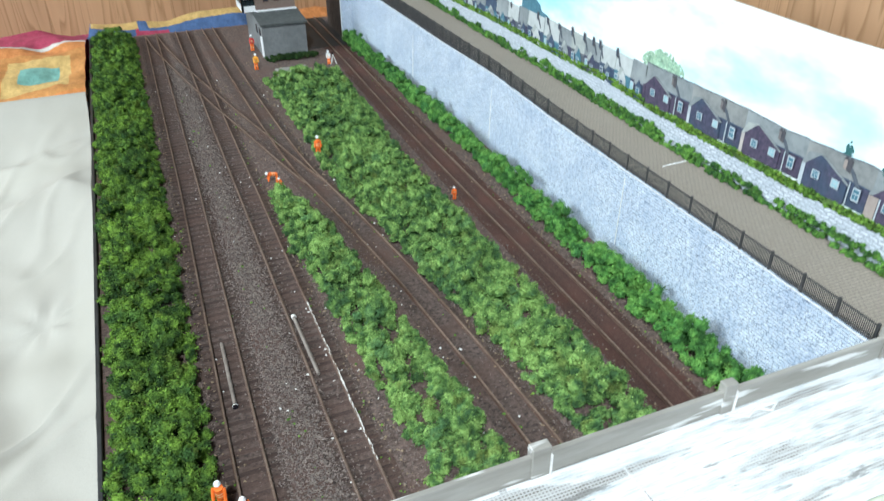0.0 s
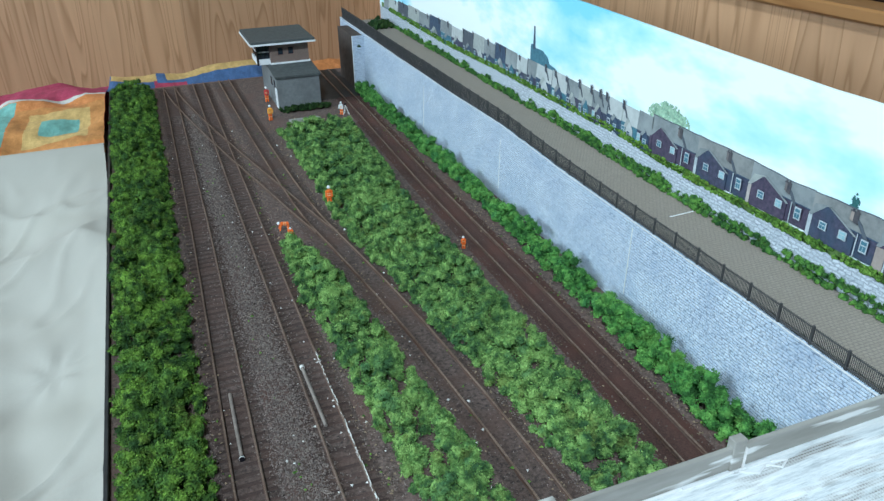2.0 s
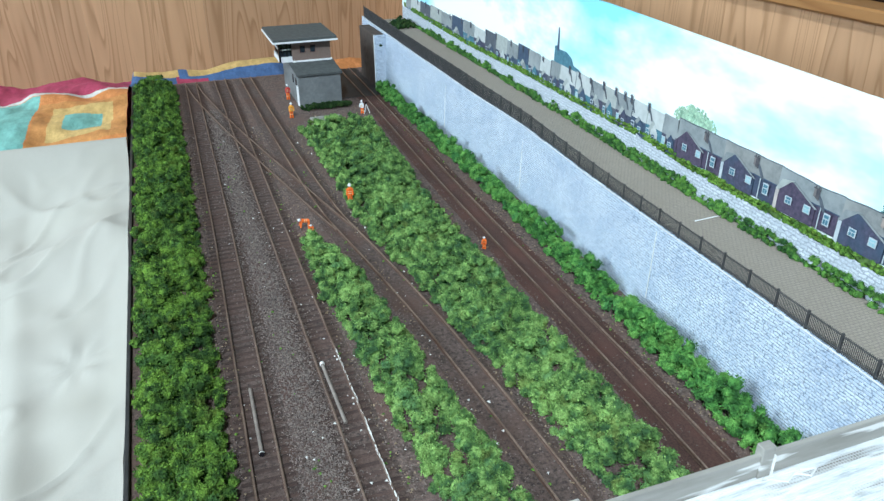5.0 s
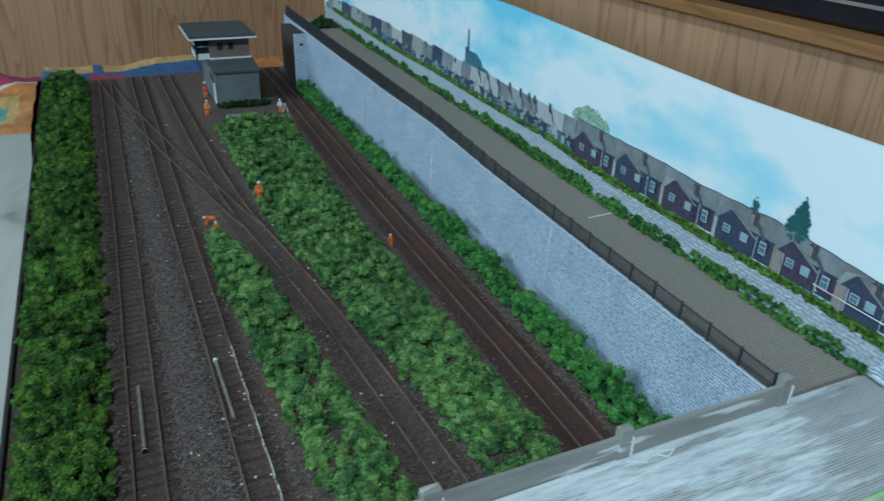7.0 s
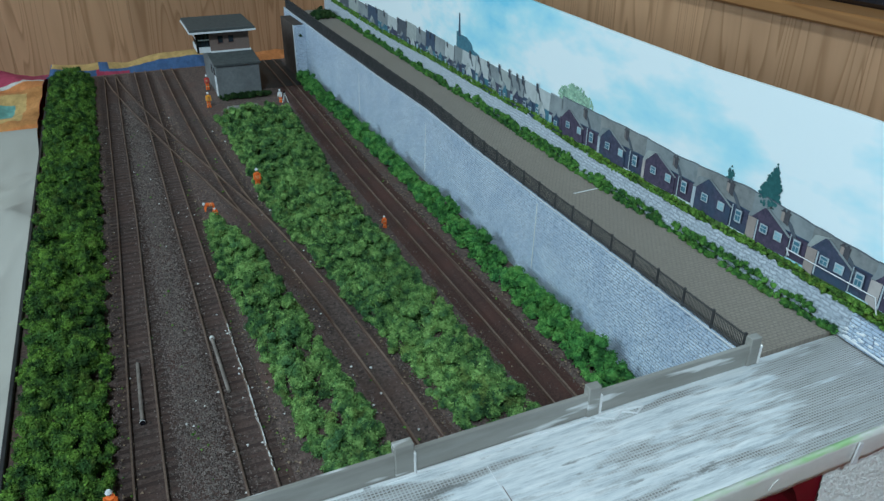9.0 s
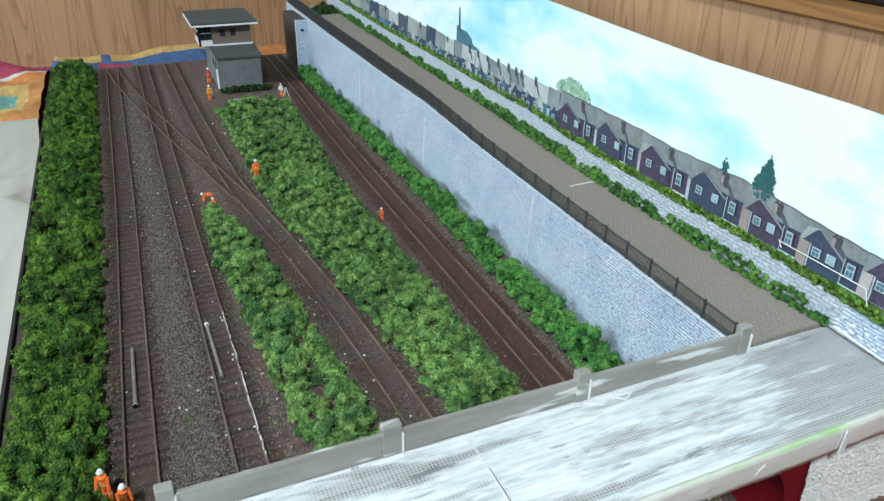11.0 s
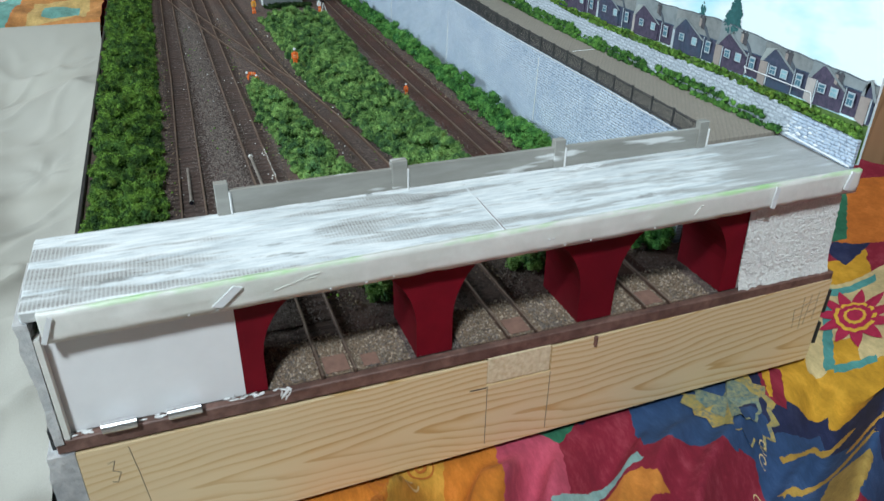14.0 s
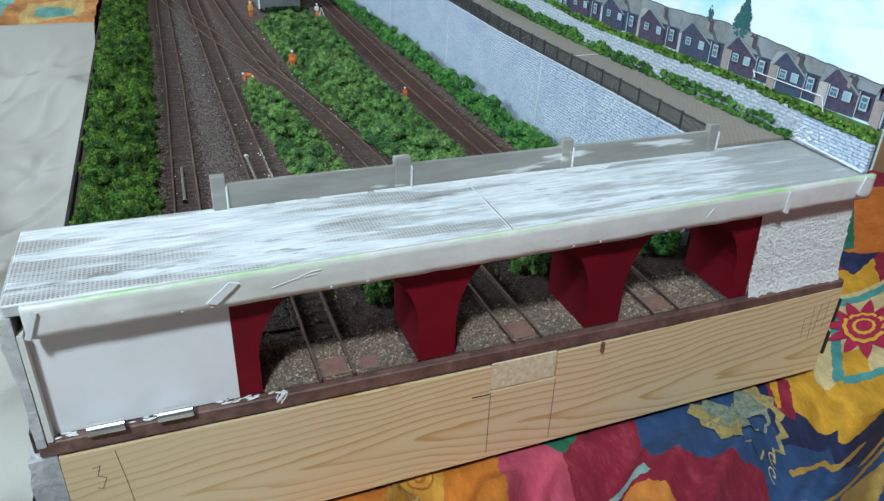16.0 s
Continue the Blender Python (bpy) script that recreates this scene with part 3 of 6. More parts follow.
def patchwork(name, base, patches):
    """Printed cotton: rectangles (x, y, half width, half height, turn, colour) on a base colour, in decimetres."""
    m, nt, b, co = blank(name, 0.9)
    fine = noise_tex(nt, co, 1500, 3, 0.6)
    wash = noise_tex(nt, co, 55, 7, 0.8, (1.6, 0.6, 1))
    edge = nt.nodes.new("ShaderNodeTexNoise")
    edge.inputs["Scale"].default_value = 190
    edge.inputs["Detail"].default_value = 4.0
    nt.links.new(co, edge.inputs["Vector"])
    sc = nt.nodes.new("ShaderNodeVectorMath")
    sc.operation = "SCALE"
    sc.inputs["Scale"].default_value = 0.004
    nt.links.new(edge.outputs["Color"], sc.inputs[0])
    ad = nt.nodes.new("ShaderNodeVectorMath")
    nt.links.new(co, ad.inputs[0])
    nt.links.new(sc.outputs[0], ad.inputs[1])
    col = ramp(nt, wash, [(0.34, tuple(0.65 * c for c in base)), (0.5, tuple(0.85 * c for c in base)), (0.68, tuple(min(1, 1.1 * c + 0.03) for c in base))])
    for x, y, w, h, turn, c in patches:
        mp = nt.nodes.new("ShaderNodeMapping")
        mp.vector_type = "TEXTURE"
        mp.inputs["Location"].default_value = (D * x + 0.002, D * y + 0.002, 0)
        mp.inputs["Rotation"].default_value = (0, 0, radians(turn))
        nt.links.new(ad.outputs[0], mp.inputs["Vector"])
        sep = nt.nodes.new("ShaderNodeSeparateXYZ")
        nt.links.new(mp.outputs["Vector"], sep.inputs[0])
        inx = maths(nt, "LESS_THAN", maths(nt, "ABSOLUTE", sep.outputs["X"]), D * w)
        iny = maths(nt, "LESS_THAN", maths(nt, "ABSOLUTE", sep.outputs["Y"]), D * h)
        shade = ramp(nt, wash, [(0.34, tuple(0.58 * v for v in c)), (0.5, tuple(0.8 * v for v in c)), (0.68, tuple(min(1, 1.05 * v + 0.015) for v in c))])
        col = mix(nt, maths(nt, "MULTIPLY", inx, iny), col, shade)
    nt.links.new(col, b.inputs["Base Color"])
    bump(nt, b, fine, 0.25, 0.0003)
    return m


BAND_PRINTS = [(-2.5, 13.6, 3.2, 1.95, 0, (0.4, 0.04, 0.1)), (-2.5, 11.65, 3.2, 0.06, 1, (0.6, 0.58, 0.54)), (-2.5, 10.15, 0.62, 1.0, 0, (0.56, 0.25, 0.07)), (-4.1, 10.2, 0.95, 1.35, 0, (0.2, 0.45, 0.4))]
CENTRE_PRINTS = [(-2.5, 10.15, 0.42, 0.75, 0, (0.62, 0.42, 0.15)), (-2.48, 10.15, 0.25, 0.36, 0, (0.2, 0.45, 0.4))]
STRIP_PRINTS = [(-1.45, 12.6, 0.42, 1.4, 0, (0.06, 0.13, 0.3)), (-1.4, 13.2, 0.4, 0.62, 0, (0.62, 0.42, 0.15)), (-0.85, 12.2, 0.25, 0.4, 0, (0.4, 0.04, 0.1)), (-0.75, 13.2, 0.3, 0.7, 0, (0.06, 0.13, 0.3))]
BACK_PRINTS = [(0.2, 12.3, 0.75, 0.4, 4, (0.06, 0.13, 0.3)), (0.05, 13.1, 0.95, 0.45, 2, (0.62, 0.42, 0.15)), (1.2, 12.6, 0.35, 0.8, 3, NAVY)]
cover_rear = patchwork("printed_patchwork_cotton_rear", (0.58, 0.22, 0.06), BAND_PRINTS + CENTRE_PRINTS + STRIP_PRINTS + BACK_PRINTS)


def rear_height(x, y):
    return rear_top(x, y) - 0.9 * max(0.0, y - 13.0) - (0.13 * max(0.0, y - 11.7) if x < -1.86 else 0.0)


def rear_top(x, y):
    if x < -1.86:
        return 0.02 + folds(x, y, 1.8, 1.0) + 0.025 * math.sin(6 * x + 2.5 * math.sin(2.2 * y)) + 0.06 * math.exp(-((y - 13.0) / 0.5) ** 2) - 1.1 * max(0, 9.2 + 0.05 * math.sin(4 * x) - y)
    return -0.1 - 0.12 * max(0.0, min(1.0, (x - 0.9) * 2)) + 0.08 * math.exp(-((y - 12.9) / 0.6) ** 2) + folds(x, y, 1.4, 0.6) + 0.02 * math.exp(-((x - 0.45) / 0.4) ** 2 - ((y - 12.9) / 0.6) ** 2)


cloth("patchwork_cover", -7, -1.87, 9.0, 14.5, 0.06, rear_height, cover_rear, "bright orange, crimson and teal patchwork bed cover", "bed cover")
cloth("patchwork_cover", -1.87, 4.4, 12.0, 14.5, 0.06, rear_height, cover_rear, "yellow, blue and orange patchwork bed cover bunched behind the layout", "bed cover")

WARM_PRINTS = [(-0.2, -0.5, 0.62, 1.3, -14, (0.62, 0.2, 0.015)), (-0.08, -0.25, 0.15, 0.7, -20, (0.66, 0.34, 0.04)), (0.62, -0.3, 0.2, 0.55, -18, (0.55, 0.08, 0.14))]
ROSE_PRINTS = [(0.92, 0.08, 0.14, 0.16, 35, GREEN), (1.17, 0.16, 0.16, 0.14, 30, NAVY), (0.95, -0.49, 0.34, 0.028, 12, (0.3, 0.48, 0.46)), (0.97, -0.66, 0.28, 0.12, 8, (0.6, 0.22, 0.03))]
BLUE_PRINTS = [(1.75, -0.12, 0.3, 0.36, -20, BLUE), (2.05, -0.1, 0.36, 0.46, -20, BLUE), (2.42, 0.05, 0.12, 0.4, -30, NAVY)]
NIGHT_PRINTS = [(2.42, -0.85, 0.44, 0.42, -14, BLUE), (2.6, -0.4, 0.3, 0.1, -10, NAVY), (2.75, -0.75, 0.16, 0.3, -14, NAVY), (2.5, -0.62, 0.25, 0.022, -5, (0.5, 0.3, 0.05)), (2.3, -0.86, 0.26, 0.022, -8, (0.5, 0.3, 0.05)), (2.62, -0.82, 0.09, 0.02, -8, YELLOW), (2.2, -1.06, 0.2, 0.08, 30, (0.42, 0.27, 0.06))]
SUN_PRINTS = [(3.1, 0.1, 0.62, 0.42, 60, (0.64, 0.34, 0.02)), (3.3, 0.02, 0.36, 0.3, 60, (0.68, 0.54, 0.27)), (3.0, -0.3, 0.1, 0.3, -35, (0.64, 0.34, 0.02)), (2.56, -0.16, 0.04, 0.18, -35, CRIMSON)]
TEAL_PRINTS = [(3.14, 0.02, 0.03, 0.27, -38, TEAL), (3.5, 0.24, 0.03, 0.15, 60, TEAL), (3.1, -0.27, 0.03, 0.12, 60, TEAL)]
EDGE_PRINTS = [(3.75, 0.55, 0.12, 0.12, 0, NAVY), (4.1, 0.55, 0.3, 0.75, 20, (0.6, 0.17, 0.02)), (3.95, 0.95, 0.1, 0.35, -40, GREEN)]
cover_front = patchwork("printed_patchwork_cotton_front", CRIMSON, WARM_PRINTS + ROSE_PRINTS + BLUE_PRINTS + NIGHT_PRINTS + SUN_PRINTS + TEAL_PRINTS + EDGE_PRINTS)


def front_base(x, y):
    return -0.79 + 0.6 * max(0, x - 2.75) - 0.1 * max(0, -0.3 - y)


def front_height(x, y):
    inside = 0.2 if (x < 2.95 and y > 0.02) else 0.0
    u = x * 0.68 - y * 0.74
    open_part = min(1.0, max(0.0, 0.15 - y) * 2.2) if x < 2.95 else 0.12
    v = x * 0.95 + y * 0.75
    a = 4.2 * u + 0.8 * math.sin(2.1 * u) + 0.5 * math.sin(1.7 * v)
    pleat = 0.42 * (1 - abs(math.sin(a))) ** 1.4 + 0.12 * math.sin(2.7 * a + 1.3) - 0.08 + 0.17 * (1 - abs(math.sin(7.5 * u + 0.9 * math.sin(1.9 * v)))) ** 2 + 0.03 * math.sin(17 * u + 2 * y + math.sin(3 * v))
    w = math.exp(-((y + 0.06) / 0.2) ** 2) if x < 2.9 else 0.0
    edge = -0.86 + (x + 1.72) * 0.0185
    return w * edge + (1 - w) * rest_height(x, y, inside, open_part, pleat)


def rest_height(x, y, inside, open_part, pleat):
    calm = 1 - 0.6 * math.exp(-((x - 2.15) / 0.55) ** 2 - ((y + 0.16) / 0.45) ** 2)
    return front_base(x, y) - inside - 0.03 + open_part * calm * (0.9 * pleat + 0.5 * folds(x, y, 1.6, 0.7)) - 0.05


cover = cloth("patchwork_cover", -0.75, 4.4, -3.4, 6.0, 0.04, front_height, cover_front, "patchwork bed cover with crimson, blue and yellow prints under the layout", "bed cover")


def curl_print(cx, cy, r, turns, start, material, squash=1.0):
    """A printed curl: a ribbon winding outwards over the folds."""
    bm = bmesh.new()
    steps = int(26 * turns)
    rows = []
    for i in range(steps + 1):
        u = i / steps
        a = radians(start) + turns * 2 * math.pi * u
        q = r * (0.12 + 0.88 * u)
        w = 0.1 * r * (0.5 + 0.5 * math.sin(math.pi * min(1, u + 0.12)))
        pair = []
        for k in (q - w, q + w):
            x, y = cx + k * math.cos(a), cy + squash * k * math.sin(a)
            pair.append(bm.verts.new((x, y, front_height(x, y) + 0.008)))
        rows.append(pair)
    for p, q in zip(rows, rows[1:]):
        bm.faces.new((p[0], p[1], q[1], q[0]))
    return part("curl_print", bm, material, cover)


cream_ink = surface("cream_print", (0.6, 0.46, 0.22), (0.72, 0.56, 0.3), 300, rough=0.9, relief=0.1)
rust_ink = surface("rust_print", (0.36, 0.1, 0.01), (0.45, 0.15, 0.02), 300, rough=0.9, relief=0.1)
for cx, cy, r, start, ink in ((-0.23, -0.02, 0.1, 20, rust_ink), (0.0, -0.02, 0.1, 140, rust_ink), (-0.14, -0.17, 0.085, 60, cream_ink), (-0.33, -0.24, 0.09, 200, rust_ink), (-0.05, -0.42, 0.1, 300, cream_ink), (-0.35, -0.55, 0.1, 90, rust_ink)):
    curl_print(cx, cy, r, 1.8, start, ink, 1.2)
for cx, cy in ((2.16, -0.52), (2.11, -0.59), (1.93, -0.78), (1.87, -0.85)):
    curl_print(cx, cy, 0.035, 1.1, 100 * cx, cream_ink, 1.4)


def round_print(name, label, cx, cy, r0, r1, petals, inks, rings):
    """A printed sun or flower lying on the folds of the cover."""
    def star(name, radii, lift, material, parent):
        bm = bmesh.new()
        mid = bm.verts.new((cx, cy, front_height(cx, cy) + lift))
        ring = []
        for i in range(len(radii) * 4):
            a = 2 * math.pi * i / (len(radii) * 4)
            r0, r1 = radii[(i // 4) % len(radii)], radii[(i // 4 + 1) % len(radii)]
            r = r0 + (r1 - r0) * (i % 4) / 4
            x, y = cx + 0.82 * r * math.cos(a), cy + r * math.sin(a)
            ring.append(bm.verts.new((x, y, front_height(x, y) + lift)))
        for i in range(len(ring)):
            bm.faces.new((mid, ring[i], ring[(i + 1) % len(ring)]))
        return part(name, bm, material, parent)
    t = star(name, [r0 if i % 2 == 0 else r1 for i in range(petals)], 0.012, inks[0], cover)
    t["label"] = label
    for k, (part_name, r, ink) in enumerate(rings):
        star(part_name, [r * (1 + 0.09 * (i % 2)) for i in range(24)], 0.018 + 0.006 * k, inks[ink], t)


crimson_ink = surface("crimson_print", (0.32, 0.012, 0.05), (0.42, 0.02, 0.07), 200, rough=0.9, relief=0.1)
gold_ink = surface("gold_print", (0.62, 0.34, 0.03), (0.74, 0.44, 0.06), 200, rough=0.9, relief=0.1)
petal_ink = surface("speckled_yellow_print", (0.05, 0.12, 0.16), (0.56, 0.38, 0.06), 330, (0.3, 0.25, 0.08), 60, rough=0.9, relief=0.1)
sage_ink = surface("speckled_sage_print", (0.06, 0.13, 0.16), (0.3, 0.3, 0.16), 300, rough=0.9, relief=0.1)
round_print("sun_print", "printed crimson sun with a gold spiral", 3.34, 0.02, 0.27, 0.15, 22, [crimson_ink, gold_ink], [("gold_ring", 0.13, 1), ("heart", 0.105, 0), ("gold_ring", 0.07, 1), ("heart", 0.05, 0)])
round_print("sunflower_print", "printed yellow sunflower with a sage heart", 2.13, -0.16, 0.39, 0.33, 34, [petal_ink, sage_ink], [("heart", 0.23, 1)])

# ---- the baseboard ----
BX0, BX1, BY1 = -1.82, 2.9, 11.85


def baseboard():
    t = thing("layout_baseboard", "shallow wooden model railway baseboard lying on the bed", "baseboard", (0.5, 6, -0.72))
    part("board_top", block(BX0 + 0.03, BX1 - 0.02, 0.0, BY1, -0.1, -0.012), earth, t, "dark brown textured ground of the layout")
    part("side_board", block(BX0, BX0 + 0.028, 0.0, BY1, -0.7, 0.03, 0.004), black_edge, t, "black painted edge board")
    part("side_board", block(BX1 - 0.018, BX1, 0.0, BY1, -0.7, 0.0, 0.004), pine, t)
    part("end_board", block(BX0 + 0.03, BX1 - 0.02, BY1 + 0.002, BY1 + 0.05, -0.7, -0.02), brown_edge, t)
    strip = block(BX0 + 0.03, BX1, -0.05, -0.002, -0.085, -0.006, 0.006)
    part("edging_strip", strip, brown_edge, t, "brown painted edging strip")
    # front plank with a notch for a paler filler block
    bm = bmesh.new()
    prism(bm, [(-1.72, -0.1), (0.404, -0.1), (0.404, -0.275), (0.816, -0.275), (0.816, -0.1), (2.9, -0.06), (2.885, -0.715), (-1.72, -0.8)], "y", -0.055, 0.0)
    part("front_plank", bm, pine, t, "raw pine front plank with brown grain")
    part("filler_block", block(0.41, 0.81, -0.052, -0.002, -0.268, -0.085, 0.006), plaster_wood, t, "pale rough-sawn filler block")
    pencil = surface("pencil_line", (0.2, 0.155, 0.11), (0.28, 0.22, 0.16), 300, rough=0.9, relief=0.0)
    for x in (0.409, 0.815):
        part("pencil_line", block(x - 0.002, x + 0.002, -0.0575, -0.055, -0.72, -0.28), pencil, t)
    bm = bmesh.new()
    wave = [(-1.6, -0.2), (-1.565, -0.19), (-1.585, -0.25), (-1.55, -0.27), (-1.575, -0.33), (-1.6, -0.32)]
    for a, b in list(zip(wave, wave[1:])) + [((-1.49, -0.12), (-1.47, -0.3)), ((-1.47, -0.3), (-1.43, -0.78))]:
        rod(bm, (a[0], -0.0555, a[1]), (b[0], -0.0555, b[1]), 0.0022, 5)
    part("pencil_line", bm, pencil, t)
    bm = bmesh.new()
    for a, b in (((2.64, -0.25), (2.66, -0.4)), ((2.7, -0.16), (2.72, -0.42)), ((2.64, -0.25), (2.82, -0.2)), ((2.65, -0.33), (2.83, -0.28)), ((2.76, -0.15), (2.75, -0.4)), ((2.82, -0.14), (2.82, -0.36))):
        rod(bm, (a[0], -0.0555, a[1]), (b[0], -0.0555, b[1]), 0.0015, 5)
    part("pencil_line", bm, pencil, t)
    part("saw_cut", block(0.3, 0.404, -0.0562, -0.0545, -0.292, -0.284), black_edge, t)
    # thin rod drawn for a dark hand-drawn stroke across strip and plank
    part("nail", rod(bmesh.new(), (1.1, -0.062, -0.09), (1.1, -0.062, -0.15), 0.012, 6), brown_edge, t)
    for z in (-0.24, -0.5):
        part("hinge_plate", block(2.9, 2.925, -0.06, 0.05, z - 0.09, z + 0.09, 0.004), black_edge, t, "small dark metal hinge plate")
    return t


plaster_wood = surface("rough_sawn_pine", (0.6, 0.46, 0.28), (0.8, 0.68, 0.48), 350, rough=0.9, relief=0.8, depth=0.0008)
baseboard()

# ---- track ----
T1 = [(0.75, -1.03), (2, -1.016), (5.5, -0.94), (7.7, -0.92), (10.2, -0.9), (11.8, -0.89)]
T2 = [(-0.02, -0.43), (3, -0.425), (6, -0.425), (9, -0.415), (11.8, -0.41)]
T3 = [(-0.02, 0.63), (1.3, 0.612), (2.14, 0.57), (3.4, 0.475), (4.2, 0.383), (5.0, 0.278), (5.6, 0.185), (6.8, 0.12), (8, 0.085), (9.5, 0.05), (11.8, 0.02)]
TX = [(5.3, 0.22), (6.0, 0.07), (6.8, -0.08), (7.5, -0.23), (8.5, -0.42), (9.6, -0.62), (10.9, -0.82), (11.6, -0.88)]
T4 = [(-0.02, 1.535), (1.2, 1.565), (2.0, 1.585), (3.1, 1.598), (4.5, 1.607), (5.4, 1.617), (6.2, 1.63), (7.4, 1.665), (9, 1.72), (11.8, 1.78)]


def smooth_line(points, step=0.05):
    ys = np.arange(points[0][0], points[-1][0], step)
    xs = np.interp(ys, [p[0] for p in points], [p[1] for p in points])
    k = np.ones(15) / 15
    pad = np.r_[xs[0] - (xs[1] - xs[0]) * np.arange(7, 0, -1), xs, xs[-1] + (xs[-1] - xs[-2]) * np.arange(1, 8)]
    return ys, np.convolve(pad, k, "valid")


def sweep(line, offset, profile):
    """Carry a closed profile (u, z) along a line."""
    ys, xs = line
    dx = np.gradient(xs, ys)
    n = len(profile)
    verts, faces = [], []
    for x, y, g in zip(xs, ys, dx):
        length = math.hypot(1, g)
        for u, z in profile:
            verts.append((x + (offset + u) / length, y - (offset + u) * g / length, z))
    for i in range(len(ys) - 1):
        for j in range(n):
            a, b = i * n + j, i * n + (j + 1) % n
            faces.append((a, b, b + n, a + n))
    faces += [tuple(range(n))[::-1], tuple(range((len(ys) - 1) * n, len(ys) * n))]
    return verts, faces


sleeper_mesh = None


def sleeper_object(x, y, turn, parent, sunk):
    global sleeper_mesh
    if sleeper_mesh is None:
        bm = block(-0.16, 0.16, -0.017, 0.017, -0.02, -0.003, 0.003)
        for v in bm.verts:
            v.co *= D
        sleeper_mesh = bpy.data.meshes.new("sleeper")
        bm.to_mesh(sleeper_mesh)
        bm.free()
        sleeper_mesh.materials.append(sleeper_mat)
    ob = new("sleeper", sleeper_mesh)
    ob.parent = parent
    at = Vector((x, y, -0.004 - sunk)) - ORIGIN[parent]
    ob.matrix_basis = Matrix.Translation(at * D) @ Matrix.Rotation(turn, 4, "Z")


def track(points, label, sleepers=True, sunk=0.0, crown=None):
    line = smooth_line(points)
    t = thing("railway_track", label, "track", (points[0][1], points[0][0], 0), group="tracks on the layout")
    web = [(-0.011, 0.0), (0.011, 0.0), (0.0055, 0.006), (0.0052, 0.0175), (-0.0052, 0.0175), (-0.0055, 0.006)]
    head = [(-0.006, 0.018), (0.006, 0.018), (0.006, 0.0255), (0.0038, 0.0275), (-0.0038, 0.0275), (-0.006, 0.0255)]
    if sleepers:
        lift = {T1[0]: 0.0, T2[0]: 0.0004, T3[0]: 0.0008, T4[0]: 0.0012}[points[0]] - 0.0108
        raw("track_bed", *sweep(line, 0.0, [(-0.2, lift - 0.004), (0.2, lift - 0.004), (0.18, lift), (-0.18, lift)]), rust_bed if points is T4 else bed_mat, t)
    for side in (-0.0865, 0.0865):
        r = raw("rail", *sweep(line, side, web), rail_mat, t)
        raw("rail_head", *sweep(line, side, head), crown or rail_dull, r)
    if sleepers:
        ys, xs = line
        for y in np.arange(ys[0] + 0.04, ys[-1], 0.085):
            x = float(np.interp(y, ys, xs))
            g = float(np.interp(y + 0.05, ys, xs) - np.interp(y - 0.05, ys, xs)) / 0.1
            sleeper_object(x, float(y), -math.atan(g), t, sunk)
    return t


track(T1, "rusty model railway track with dark sleepers beside the hedge", True, -0.0006)
track(T2, "rusty model railway track passing through a bridge arch")
track(T3, "curving rusty model railway track with dark sleepers", True, 0.0042, rail_top)
track(TX, "rusty crossover track cutting diagonally across the others", False)
track(T4, "rusty model railway track beside the stone wall", True, 0.0045, rail_top)


# ---- hedges of foliage clumps ----
ico = bmesh.new()
bmesh.ops.create_icosphere(ico, subdivisions=2, radius=1.0)
ICO_V = np.array([v.co[:] for v in ico.verts])
ICO_F = np.array([[v.index for v in f.verts] for f in ico.faces])
ico.free()


def lumpy(d, shift):
    """How far the foam bulges in direction d: a few rounded knobs on each clump."""
    p = d * 3.1 + shift
    return 0.16 * np.sin(p[:, 0] * 1.9 + p[:, 1]) * np.sin(p[:, 1] * 1.7 - p[:, 2]) + 0.11 * np.sin(p[:, 0] * 3.7 + 2.1 * p[:, 2]) * np.sin(p[:, 1] * 4.1)


def clumps(centres, radii, grains, size, seed):
    """Knobbly balls of foam with a crust of small torn crumbs; returns vertices and faces."""
    rg = np.random.default_rng(seed)
    centres, radii = np.asarray(centres), np.asarray(radii)
    shift = rg.uniform(-20, 20, (len(centres), 3))
    verts, faces, base = [], [], 0
    for c, r, q in zip(centres, radii, shift):
        k = 0.82 + 1.2 * lumpy(ICO_V, q) + 0.05 * rg.standard_normal(len(ICO_V))
        v = ICO_V * k[:, None] * r + c
        verts.append(v)
        faces.append(ICO_F + base)
        base += len(v)
    n = len(centres) * grains
    pick = rg.integers(0, len(centres), n)
    d = rg.standard_normal((n, 3))
    d /= np.linalg.norm(d, axis=1)[:, None]
    d[:, 2] = np.where(d[:, 2] < -0.25, -d[:, 2], d[:, 2])
    out = radii[pick] * (0.86 + 1.2 * lumpy(d, shift[pick]) + 0.42 * rg.random(n) ** 2.5)
    p = centres[pick] + d * out[:, None]
    a = rg.standard_normal((n, 3)) + 0.5 * np.cross(d, rg.standard_normal((n, 3)))
    a /= np.linalg.norm(a, axis=1)[:, None]
    b = np.cross(d + 0.7 * rg.standard_normal((n, 3)), a)
    b /= np.linalg.norm(b, axis=1)[:, None]
    s = size * rg.uniform(0.45, 1.55, n)[:, None]
    q = np.stack([p - a * s, p + b * s * 0.8, p + a * s * 0.9 + d * s * 0.4, p - b * s * 0.75], 1).reshape(-1, 3)
    qf = np.arange(n * 4).reshape(-1, 4) + base
    return np.concatenate(verts + [q]), [tuple(f) for f in np.concatenate(faces).tolist()] + [tuple(f) for f in qf.tolist()]


